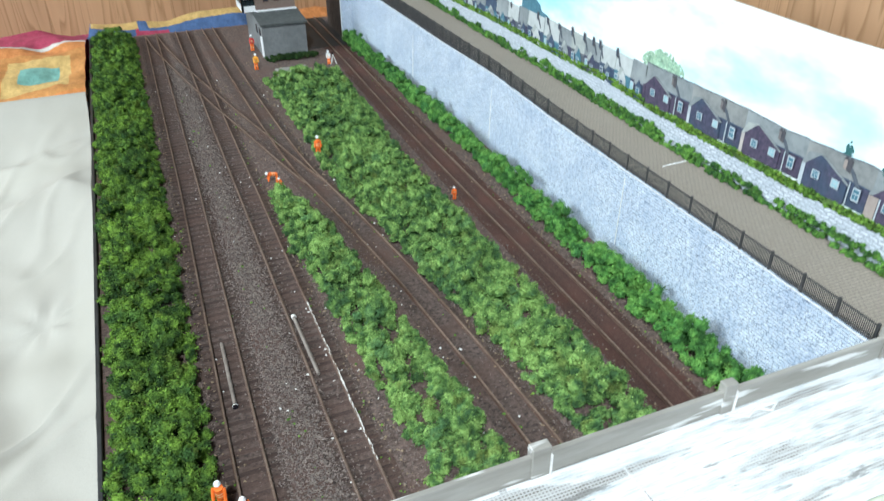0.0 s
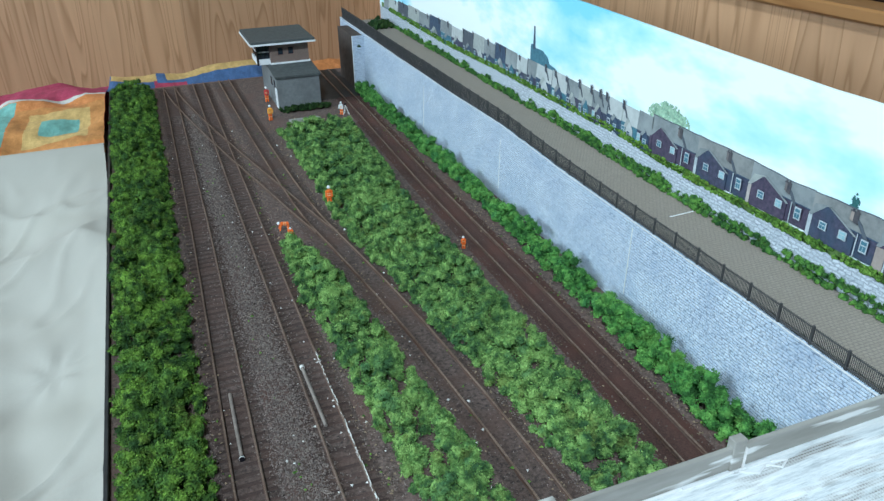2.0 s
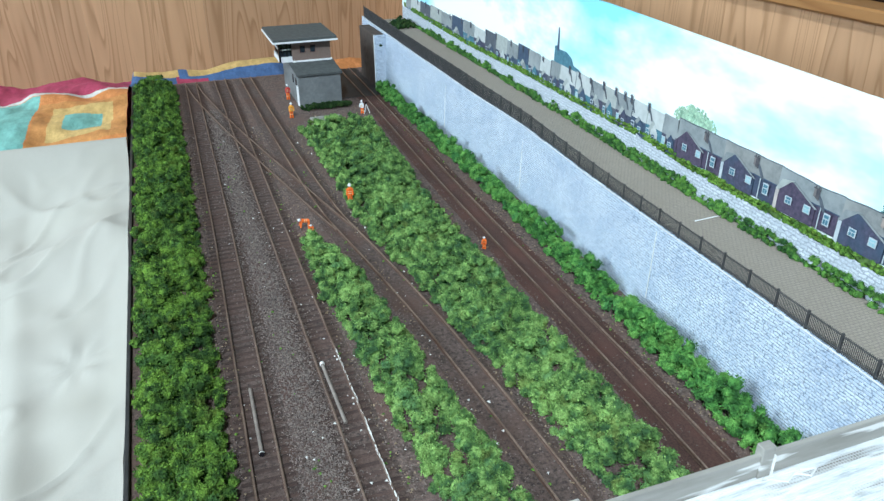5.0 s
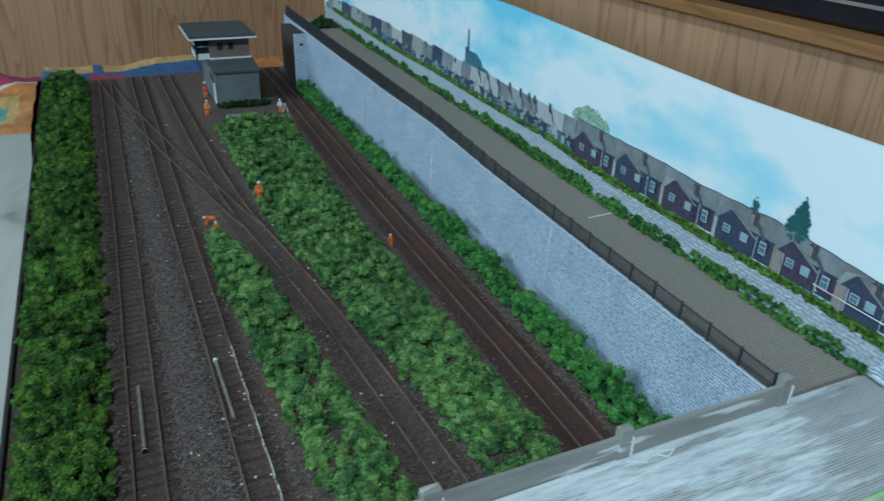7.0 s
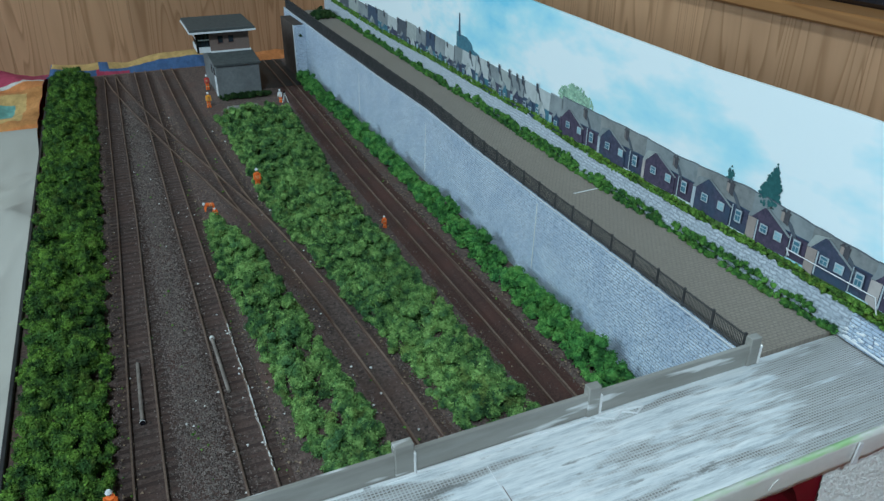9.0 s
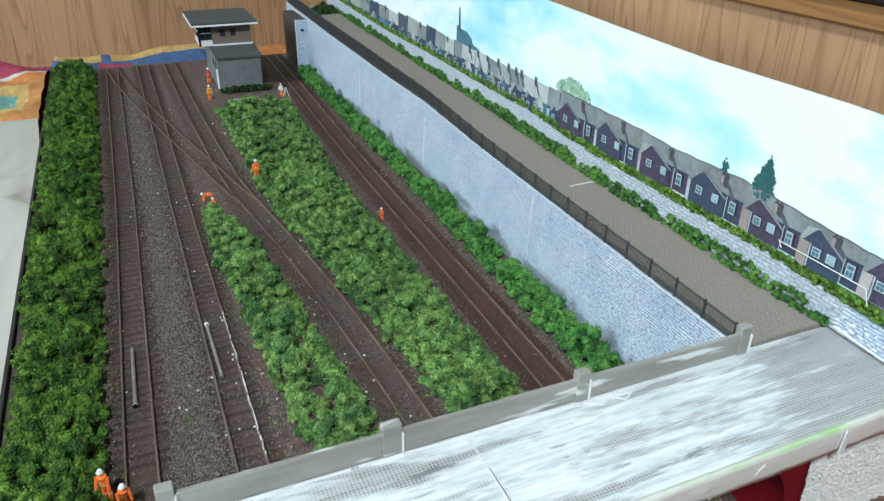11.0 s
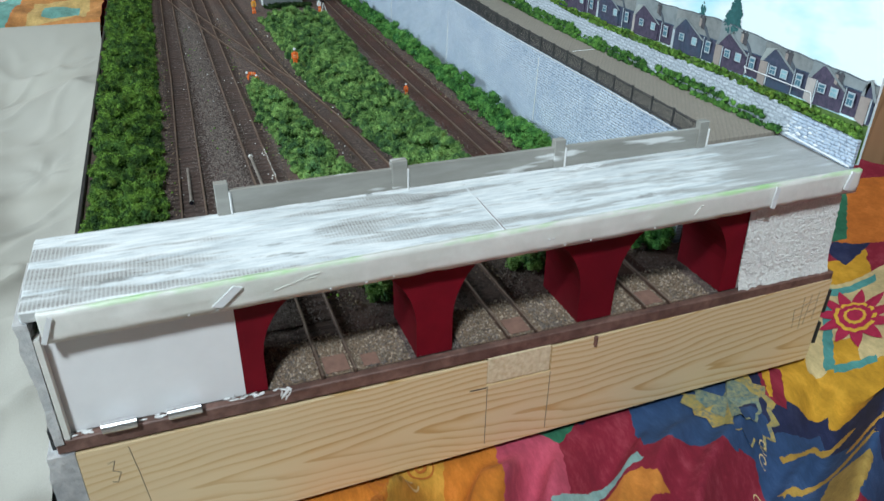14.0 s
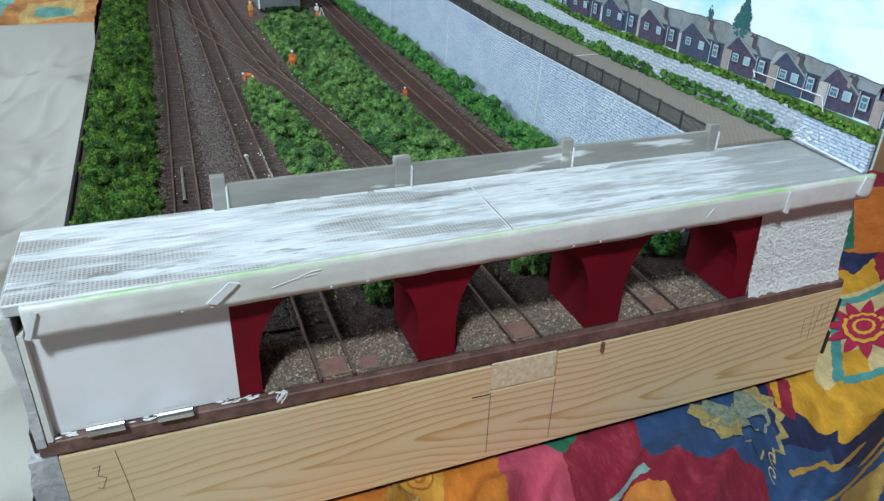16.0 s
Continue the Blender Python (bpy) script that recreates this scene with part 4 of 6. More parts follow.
def hedge(left, right, y0, y1, spacing, radius, tall, material, label, seed, grains=200, name="hedge", z0=0.0):
    """Foam clumps heaped between two outlines, higher in the middle, with gaps between them."""
    rg = np.random.default_rng(seed)
    centres, radii = [], []
    for y in np.arange(y0, y1, spacing):
        a, b = lerp(left, y), lerp(right, y)
        n = max(1, round((b - a) / spacing))
        for k in range(n):
            px, py = a + (b - a) * (k + 0.5 + rg.uniform(-0.5, 0.5)) / n, y + rg.uniform(-0.5, 0.5) * spacing
            edge = min(1.0, max(0.0, min(px - a, b - px) / max(0.05, (b - a) / 2)) * 2)
            swell = 0.45 + 1.15 * noise.noise((px * 5.5, py * 5.5, seed))
            if swell < 0.12 and rg.random() < 0.5:
                continue
            r = radius * rg.uniform(0.62, 1.25) * (0.75 + 0.25 * edge)
            base = lerp(z0, py) if isinstance(z0, list) else z0
            lift = max(0.0, tall - r) * min(1.15, max(0.0, swell + rg.uniform(-0.36, 0.36))) * (0.2 + 0.8 * edge)
            centres.append((px, py, base + 0.35 * r + lift))
            radii.append(r)
            if lift > 0.7 * r:
                centres.append((px + rg.uniform(-0.6, 0.6) * r, py + rg.uniform(-0.6, 0.2) * r, base + 0.3 * r + 0.35 * lift))
                radii.append(r * 1.05)
    v, f = clumps(centres, radii, grains, radius * 0.145, seed)
    ob = raw(name, v, f, material)
    return tagged(ob, label, "hedge", kind="stuff")


hedge([(0, -1.74), (12, -1.78)], [(0, -1.2), (3, -1.2), (6, -1.17), (12, -1.15)], 0.62, 11.75, 0.074, 0.05, 0.22, green_a, "thick deep green foam foliage along the black board edge", 3)
hedge([(0.6, -0.1), (1.8, -0.12), (2.6, -0.15), (4.1, -0.27), (5.3, -0.22)], [(0.6, 0.42), (1.3, 0.39), (2.5, 0.27), (3.3, 0.22), (4.4, 0.13), (5.2, -0.12)], 0.6, 5.2, 0.068, 0.045, 0.19, green_b, "light green foam foliage between two tracks", 5)
hedge([(0.6, 0.88), (1.2, 0.84), (2.3, 0.73), (3.1, 0.64), (4.2, 0.54), (5, 0.4), (6.7, 0.4), (8.6, 0.38)], [(0.6, 1.35), (3.5, 1.28), (6, 1.27), (7, 1.36), (8.6, 1.42)], 0.6, 8.6, 0.072, 0.048, 0.21, green_b, "mixed green foam foliage on the island between tracks", 8)
hedge([(0.6, 1.8), (3, 1.86), (5.5, 1.92), (8, 1.93), (10.2, 1.92)], [(0.6, 2.08), (3, 2.1), (10.2, 2.12)], 0.6, 10.2, 0.07, 0.047, 0.21, green_c, "bright green foam foliage along the foot of the stone wall", 12)
hedge([(9.4, 0.6), (9.62, 0.6)], [(9.4, 1.35), (9.62, 1.35)], 9.5, 9.66, 0.05, 0.034, 0.06, dark_green, "low dark weeds at the foot of the signal box", 15)


litter = surface("litter_crumbs", (0.12, 0.085, 0.05), (0.3, 0.23, 0.16), 200, rough=0.95, per="island", jitter=0.5, relief=0.0)


# ---- loose grit ----
def scatter(name, count, place, size, material, label, seed, lo=0.0):
    rg = np.random.default_rng(seed)
    tet = np.array([(1, 0, 0), (-0.6, 0.8, 0), (-0.5, -0.8, 0.1), (0, 0.1, 0.9), (0.1, -0.1, -0.5)])
    tf = np.array([(0, 1, 3), (1, 2, 3), (2, 0, 3), (1, 0, 4), (2, 1, 4), (0, 2, 4)])
    verts, faces = [], []
    for i in range(count):
        x, y = place(rg)
        s = size * rg.uniform(0.5, 1.4)
        ang = rg.uniform(0, 6.28)
        c, sn = math.cos(ang), math.sin(ang)
        t = tet * s * rg.uniform(0.7, 1.3, 3)
        verts.append(np.stack([t[:, 0] * c - t[:, 1] * sn + x, t[:, 0] * sn + t[:, 1] * c + y, t[:, 2] + lo + s * 0.3], 1))
        faces.append(tf + 5 * i)
    return tagged(raw(name, np.concatenate(verts), [tuple(f) for f in np.concatenate(faces).tolist()], material), label, "gravel", kind="stuff")


def off_track(r, x0, x1):
    """A random place on the ground that keeps mostly clear of the rails."""
    y = 9.0 * r.random() ** 1.5
    for k in range(6):
        x = r.uniform(x0, x1)
        if min(abs(x - lerp(line, y)) for line in (T1, T2, T3, T4)) > 0.14 or r.random() < 0.12:
            break
    return x, y


scatter("ballast_gravel", 16000, lambda r: off_track(r, -1.2, 0.9), 0.0065, stone_mix, "grey-brown ballast grit between the tracks", 21)
scatter("ballast_gravel", 22000, lambda r: (-0.68 + 0.1 * r.standard_normal(), 0.5 + 9.5 * r.random() ** 1.9), 0.0072, stone_mix, "grey ballast grit heaped between two tracks", 22)
scatter("ballast_gravel", 7000, lambda r: off_track(r, 0.5, 2.05), 0.0062, stone_mix, "grey-brown ballast grit beside the tracks", 23)
scatter("white_chips", 130, lambda r: (r.choice([-1.1, -0.68, -0.5, -0.3, 0.3, 0.45]) + 0.09 * r.standard_normal(), 1.0 + 8 * r.random() ** 1.5), 0.0095, speck_white, "scattered white chips on the ballast", 24, 0.004)

scatter("weed_crumbs", 420, lambda r: (r.choice([-1.14, -0.72, -0.25, 0.12, 0.5, 0.82, 1.3, 1.78]) + 0.05 * r.standard_normal(), 0.7 + 8 * r.random() ** 1.4), 0.012, olive, "scattered green crumbs of foam on the ballast", 26, 0.003)
scatter("leaf_litter", 2600, lambda r: (r.choice([-1.13, -0.22, 0.32, 0.72, 1.34, 1.8]) + 0.05 * r.standard_normal(), 0.6 + 9 * r.random() ** 1.5), 0.009, litter, "brown and pale crumbs along the foliage edges", 27, 0.002)

# ---- road bridge in front ----
def rough_abutment(t):
    """A plaster block with a lumpy, dabbed skin and a ragged outer edge."""
    n, m = 130, 100
    v, f = [], []
    for j in range(m + 1):
        for i in range(n + 1):
            u, w = i / n, j / m
            z = -0.005 + 0.575 * w
            x0, x1 = 2.13 - 0.03 * w, 2.86 - 0.06 * w + 0.012 * noise.noise((0, w * 22, 4))
            x = x0 + (x1 - x0) * u
            lump = (0.004 * noise.noise((x * 22, 0, z * 22)) + 0.004 * noise.noise((x * 50, 3, z * 50)) + 0.006 * abs(noise.noise((x * 90, 6, z * 90))) + 0.005 * noise.noise((x * 150, 2, z * 150))) * (1.0 if w < 0.8 else 0.4)
            foot = 0.03 * max(0.0, 1 - w * 7) * (0.6 + 0.8 * noise.noise((x * 18, 9, 0)))
            v.append((x, -0.012 - lump * min(1, (1 - w) * 8) - foot, z))
    for j in range(m):
        for i in range(n):
            a = j * (n + 1) + i
            f.append((a, a + 1, a + n + 2, a + n + 1))
    rim = [j * (n + 1) + n for j in range(m + 1)]
    base = len(v)
    v += [(v[k][0] + 0.004, 0.5, v[k][2]) for k in rim]
    f += [(rim[j], base + j, base + j + 1, rim[j + 1]) for j in range(m)]
    ob = raw("abutment", v, f, plaster, t)
    ob["label"] = "rough white plastered abutment"
    core = bmesh.new()
    prism(core, [(2.134, -0.005), (2.83, -0.005), (2.77, 0.57), (2.104, 0.57)], "y", 0.004, 0.5)
    part("abutment_core", core, plaster, t)


def lime_smear(m):
    """Lime green paint rubbed in patches along the upper edge of the fascia."""
    nt = m.node_tree
    b = nt.nodes["Principled BSDF"]
    old = b.inputs["Base Color"].links[0].from_socket
    co = nt.nodes.new("ShaderNodeTexCoord").outputs["Object"]
    sep = nt.nodes.new("ShaderNodeSeparateXYZ")
    nt.links.new(co, sep.inputs[0])
    edge = maths(nt, "SUBTRACT", sep.outputs["Z"], maths(nt, "ADD", maths(nt, "MULTIPLY", sep.outputs["X"], 0.0089), 0.0732))
    near = nt.nodes.new("ShaderNodeMapRange")
    near.inputs["From Min"].default_value, near.inputs["From Max"].default_value = -0.0024, -0.0008
    nt.links.new(edge, near.inputs["Value"])
    rub = nt.nodes.new("ShaderNodeMapRange")
    rub.inputs["From Min"].default_value, rub.inputs["From Max"].default_value = 0.46, 0.62
    nt.links.new(noise_tex(nt, co, 45, 4, 0.7, (0.35, 1, 1)), rub.inputs["Value"])
    nt.links.new(mix(nt, maths(nt, "MULTIPLY", near.outputs["Result"], rub.outputs["Result"]), old, (0.42, 0.66, 0.31)), b.inputs["Base Color"])


def bridge():
    t = thing("road_bridge", "half-painted model road bridge with dark red arches and a white deck", "bridge", (0.5, 0.3, 0))
    part("deck", block(-1.77, 2.86, -0.055, 0.63, 0.66, 0.72, 0.008), deck_mat, t, "deck streaked with white paint over dark setts")
    part("deck_beam", block(-1.7, 2.8, -0.012, 0.6, 0.57, 0.659), black_edge, t, "dark underside beam of the deck")
    v, f = [], []
    xs = np.linspace(-1.7, 2.82, 300)
    for x in xs:
        u = (x + 1.7) / 4.47
        lo, hi = 0.562 + 0.038 * u + 0.004 * noise.noise((x * 9, 0, 0)), 0.712 + 0.04 * u + 0.003 * noise.noise((x * 14, 1, 0))
        wave = [0.004 * noise.noise((x * 5, k * 0.8, 3)) + 0.004 * max(0, noise.noise((x * 16, k * 1.3, 8))) for k in range(6)]
        v += [(x, -0.057, hi), *[(x, -0.083 - wave[k] - (0.002 if k in (2, 3) else 0), hi + (lo - hi) * k / 5) for k in range(6)], (x, -0.057, lo)]
    for i in range(len(xs) - 1):
        for j in range(8):
            a, b = 8 * i + j, 8 * i + (j + 1) % 8
            f.append((a, b, b + 8, a + 8))
    f += [tuple(range(8))[::-1], tuple(range(8 * (len(xs) - 1), 8 * len(xs)))]
    lime_smear(fascia_mat)
    raw("fascia", v, f, fascia_mat, t, True)
    for i in range(11):
        x = RND.uniform(-1.5, 2.7)
        u = (x + 1.7) / 4.47
        z = 0.575 + 0.038 * u + RND.choice((0.0, 0.0, 0.05, 0.12))
        bm = bmesh.new()
        bmesh.ops.create_icosphere(bm, subdivisions=1, radius=RND.uniform(0.003, 0.007), matrix=Matrix.Translation((x, -0.087, z)) @ Matrix.Diagonal((RND.uniform(0.8, 2.6), 0.4, RND.uniform(0.7, 1.4), 1)))
        part("paint_dab", bm, glue_mat, t, "", True)
    for x, z, long, bow in ((-0.72, 0.63, 0.2, 0.035), (-0.62, 0.655, 0.12, 0.03), (1.62, 0.64, 0.05, 0.05)):
        bm = bmesh.new()
        arc = [(x + long * q / 6, -0.0868, z + bow * math.sin(0.5 * math.pi * q / 6)) for q in range(7)]
        for p, q in zip(arc, arc[1:]):
            rod(bm, p, q, 0.0026, 6)
        part("paint_wrinkle", bm, fascia_mat, t, "", True)
    # white paint run along the foot of the parapet
    x0 = -0.82
    while x0 < 1.2:
        x1 = x0 + RND.uniform(0.15, 0.5)
        part("paint_bead", rod(bmesh.new(), (x0, 0.588 + RND.uniform(-0.006, 0.004), 0.722), (x1, 0.588 + RND.uniform(-0.006, 0.004), 0.722), RND.uniform(0.005, 0.009), 7), white_paint, t)
        x0 = x1 + RND.uniform(0.0, 0.08)
    part("deck_joint", prism(bmesh.new(), [(0.47, 0.5), (0.476, 0.5), (0.468, -0.05), (0.462, -0.05)], "z", 0.72, 0.7212), white_paint, t)
    part("deck_joint", prism(bmesh.new(), [(0.477, 0.36), (0.48, 0.36), (0.473, -0.05), (0.4685, -0.05)], "z", 0.72, 0.7211), brown_edge, t)
    # abutments
    part("abutment", block(-1.735, -0.91, 0.0, 0.5, -0.005, 0.57), white_card, t, "plain white card abutment")
    rough_abutment(t)
    # arches: piers that flare into the spandrels
    curve = [(k / 8) for k in range(9)]

    def flare(x, dx, side):
        return [(x + side * dx * (1 - math.cos(u * math.pi / 2)) ** 0.9, 0.22 + 0.36 * math.sin(u * math.pi / 2)) for u in curve]
    left = [(-0.909, 0.0), (-0.8, 0.0)] + flare(-0.8, 0.3, 1) + [(-0.909, 0.58)]
    part("pier", prism(bmesh.new(), left, "y", -0.004, 0.42), red_paint, t)
    for x0, x1 in ((0.0, 0.205), (0.988, 1.218)):
        pts = [(x0, 0.0), (x1, 0.0)] + flare(x1, 0.25, 1) + flare(x0, 0.27, -1)[::-1]
        part("pier", prism(bmesh.new(), pts, "y", -0.004, 0.42), red_paint, t)
    right = [(2.0, 0.0), (2.132, 0.0), (2.105, 0.58)] + flare(2.0, 0.3, -1)[::-1]
    part("pier", prism(bmesh.new(), right, "y", -0.004, 0.42), red_paint, t)
    # parapet
    part("parapet", block(-0.86, 2.16, 0.6, 0.625, 0.72, 0.855, 0.004), parapet_mat, t, "translucent grey plastic parapet strip")
    for x in (-0.86, 0.105, 1.115, 2.16):
        h = 0.046 if abs(x) < 0.5 else 0.036
        p = part("parapet_post", block(x - h, x + h, 0.59, 0.64, 0.72, 0.9, 0.004), parapet_mat, t, "clear grey plastic post")
        part("glue_blob", block(x + h - 0.004, x + h + 0.008, 0.58, 0.605, 0.721, 0.85, 0.005), glue_mat, p)
    wave = [(1.12, 0.575), (1.2, 0.53), (1.27, 0.562), (1.33, 0.52), (1.39, 0.55), (1.31, 0.572)]
    bm = bmesh.new()
    for p, q in zip(wave, wave[1:]):
        rod(bm, (*p, 0.722), (*q, 0.722), 0.0055, 7)
    part("paint_squiggle", bm, white_paint, t, "loop of thick white paint on the deck")
    # tape tabs on the fascia
    for x, z, dx, dz in ((-0.93, 0.648, 0.072, 0.038), (-1.672, 0.635, 0.034, 0.055), (2.17, 0.665, 0.02, 0.06), (2.72, 0.695, 0.03, 0.05)):
        bm = bmesh.new()
        s = 0.7 if x > 0 else 0.45 if x < -1.5 else 1.0
        prism(bm, [(x - dx, z - dz), (x - dx + 0.045 * s, z - dz - 0.012), (x + dx, z + dz), (x + dx - 0.04 * s, z + dz + 0.012)], "y", -0.102, -0.092)
        part("tape_tab", bm, white_paint, t, "folded white tape tab")
    # foil-taped end and hinges
    outer = [(-1.80 - 0.004 * k + 0.075 * k / 14 + RND.uniform(-0.009, 0.009), 0.66 - 0.068 * k) for k in range(11)]
    bm = bmesh.new()
    prism(bm, outer + [(-1.75, -0.02), (-1.745, 0.66)], "y", -0.06, 0.5)
    part("end_flange", bm, foil, t, "crumpled silver tape over the end card")
    part("end_card", block(-1.744, -1.72, -0.055, -0.002, 0.0, 0.57), fascia_mat, t)
    lower = [(-1.85 + RND.uniform(-0.01, 0.01), -0.09 - 0.06 * k) for k in range(12)]
    bm = bmesh.new()
    prism(bm, lower + [(-1.722, -0.75), (-1.722, -0.09)], "y", -0.058, 0.3)
    part("lower_tape", bm, foil, t, "strip of crumpled silver tape on the plank end")
    for x in (-1.5, -1.205):
        bm = rod(bmesh.new(), (x - 0.078, -0.058, 0.028), (x + 0.078, -0.058, 0.028), 0.031, 28)
        h = part("hinge_barrel", bm, steel, t, "bright steel hinge barrel")
        h.data.shade_smooth()
        h.data.set_sharp_from_angle(angle=0.7)
        part("hinge_pin", rod(bmesh.new(), (x - 0.081, -0.058, 0.028), (x + 0.081, -0.058, 0.028), 0.014, 10), black_edge, h)
    bm = bmesh.new()
    for i in range(34):
        x = RND.choice((-1.68, -1.64, -1.36, -1.33, -0.98, -0.95, -0.9, -0.86, -0.72)) + RND.gauss(0, 0.025)
        r = RND.uniform(0.0025, 0.006)
        bmesh.ops.create_icosphere(bm, subdivisions=2, radius=r, matrix=Matrix.Translation((x, -0.02 + RND.uniform(-0.018, 0.012), 0.0)) @ Matrix.Rotation(RND.uniform(-0.4, 0.4), 4, "Z") @ Matrix.Diagonal((RND.uniform(2.5, 6), 1.2, 0.8, 1)))
    tagged(part("glue_beads", bm, glue_mat, t, "shiny dried glue along the foot"), kind="stuff")
    # dried blob of clear glue hanging over the edging strip
    bm = bmesh.new()
    for dx, dz, r in ((0.0, 0.0, 0.016), (0.014, 0.012, 0.011), (-0.012, -0.012, 0.012), (0.02, -0.006, 0.009), (-0.02, 0.004, 0.008), (0.006, 0.026, 0.008), (0.002, -0.03, 0.01), (0.028, 0.018, 0.006)):
        bmesh.ops.create_icosphere(bm, subdivisions=2, radius=r, matrix=Matrix.Translation((-0.72 + dx, -0.05, -0.012 + dz)) @ Matrix.Rotation(RND.uniform(0.3, 0.9), 4, "Y") @ Matrix.Diagonal((0.55, 0.35, RND.uniform(1.4, 2.4), 1)))
    tagged(part("dried_glue", bm, glue_mat, t, "dried white glue over the edging strip"), kind="stuff")
    return t


bridge()


def crossing_panels():
    brick = surface("faded_red_card", (0.2, 0.11, 0.085), (0.28, 0.16, 0.12), 200, rough=0.9)
    chips = surface("pale_chips", (0.16, 0.12, 0.09), (0.42, 0.34, 0.26), 240, rough=0.9, per="island", jitter=0.6, relief=0.0)
    # grit colour raised to strengthen the light falling in through the arches
    gravel_lit = surface("lit_pale_grit", (0.07, 0.046, 0.031), (0.35, 0.25, 0.17), 700, rough=0.95, relief=1.0, depth=0.001)
    for x in (-0.43, 0.63, 1.53):
        g = tagged(part("grit_bed", block(x - 0.36, x + 0.4, 0.0, 0.34, -0.011, -0.002, 0.003), gravel_lit), "loose grit around the track end, paled for the light through the arch", "gravel", kind="stuff")
        tagged(part("track_panel", block(x - 0.065, x + 0.065, 0.01, 0.15, 0.001, 0.012, 0.003), brick), "faded red card panel between rails", "panel", group="panels between rails")
        scatter("loose_grit", 1500, lambda r, x=x: (x + r.uniform(-0.36, 0.4), r.uniform(0.0, 0.36)), 0.0075, chips, "coarse pale grit under the bridge arch", 50 + int(10 * x), -0.002)
    tagged(part("track_panel", block(-0.29, -0.2, 0.01, 0.11, 0.0, 0.01, 0.003), brick), "faded red card panel beside a rail", "panel", group="panels between rails")


crossing_panels()

# ---- retaining wall, fence, street ----
WALL_X = [(0.6, 2.15), (1.7, 2.16), (3, 2.185), (5.4, 2.225), (7.8, 2.23), (10.3, 2.175), (11.8, 2.15)]
WALL_Z = [(0.6, 0.745), (1.7, 0.765), (3, 0.768), (4, 0.775), (5.4, 0.815), (7, 0.802), (8, 0.81), (9.3, 0.838), (10.3, 0.872), (11.8, 0.91)]
FENCE_H = [(0.6, 0.125), (3.5, 0.13), (5.4, 0.155), (7, 0.18), (11.8, 0.185)]
STREET_Z = [(0.6, 0.74), (2.5, 0.742), (3.3, 0.755), (4, 0.772), (5, 0.797), (6.5, 0.818), (7.4, 0.835), (8.4, 0.845), (9.4, 0.85), (11.4, 0.88)]
STONE_Z = [(0.5, 0.93), (1.3, 0.96), (1.9, 0.947), (2.4, 0.95), (3.2, 0.955), (3.55, 0.967), (3.8, 0.985), (4.2, 1.012), (5.2, 1.008), (5.8, 1.017), (6.8, 1.028), (7.4, 1.018), (8.4, 1.015), (9.4, 1.035), (11.5, 1.095)]
GRASS_BASE = [(0.0, 0.905)] + [(y, z - 0.01) for y, z in STONE_Z]


def retaining_wall():
    t = thing("retaining_wall", "tall pale blue-grey stone-print retaining wall", "wall", (2.2, 5.5, 0))
    ys = np.arange(0.64, 11.75, 0.05)
    verts, faces = [], []
    for y in ys:
        x, z = lerp(WALL_X, y), lerp(WALL_Z, y)
        verts += [(x - 0.02, y, -0.02), (x, y, z), (x + 0.03, y, z), (x + 0.03, y, -0.02)]
    for i in range(len(ys) - 1):
        for j in range(4):
            a, b = 4 * i + j, 4 * i + (j + 1) % 4
            faces.append((a, a + 4, b + 4, b))
    faces += [(0, 1, 2, 3), tuple(4 * (len(ys) - 1) + k for k in (3, 2, 1, 0))]
    raw("wall_face", verts, faces, wall_paper, t)
    v, f = sweep((ys, np.array([lerp(WALL_X, y) for y in ys])), 0.0, [(-0.005, 0.0), (0.004, 0.0), (0.004, 0.005), (-0.005, 0.005)])
    v = [(x, y, z + lerp(WALL_Z, y)) for x, y, z in v]
    raw("paper_edge", v, f, white_paint, t)
    end = part("wing_wall", block(1.985, 2.165, 10.37, 11.3, -0.01, 0.845, 0.004), dark_card, t, "dark brown side of the wall's end block")
    part("return_face", block(1.975, 2.172, 10.35, 10.368, -0.01, 0.85), wing_paper, end)
    part("return_edge", block(1.972, 1.98, 10.346, 10.37, -0.01, 0.852), white_paint, end)
    for y, z0, z1 in ((2.95, 0.12, 0.72), (5.4, 0.1, 0.66), (7.75, 0.1, 0.66)):
        x = lerp(WALL_X, y)
        bm = bmesh.new()
        rod(bm, (x - 0.021, y, z0), (x - 0.004, y, z1), 0.0035, 5)
        part("paper_joint", bm, fascia_mat, t)


retaining_wall()
hedge([(10, 2.06), (11, 2.06)], [(10, 2.1), (11, 2.1)], 10.325, 10.345, 0.02, 0.018, 0.04, dark_green, "small patch of ivy on the end of the wall", 41, 30, "ivy", 0.67)


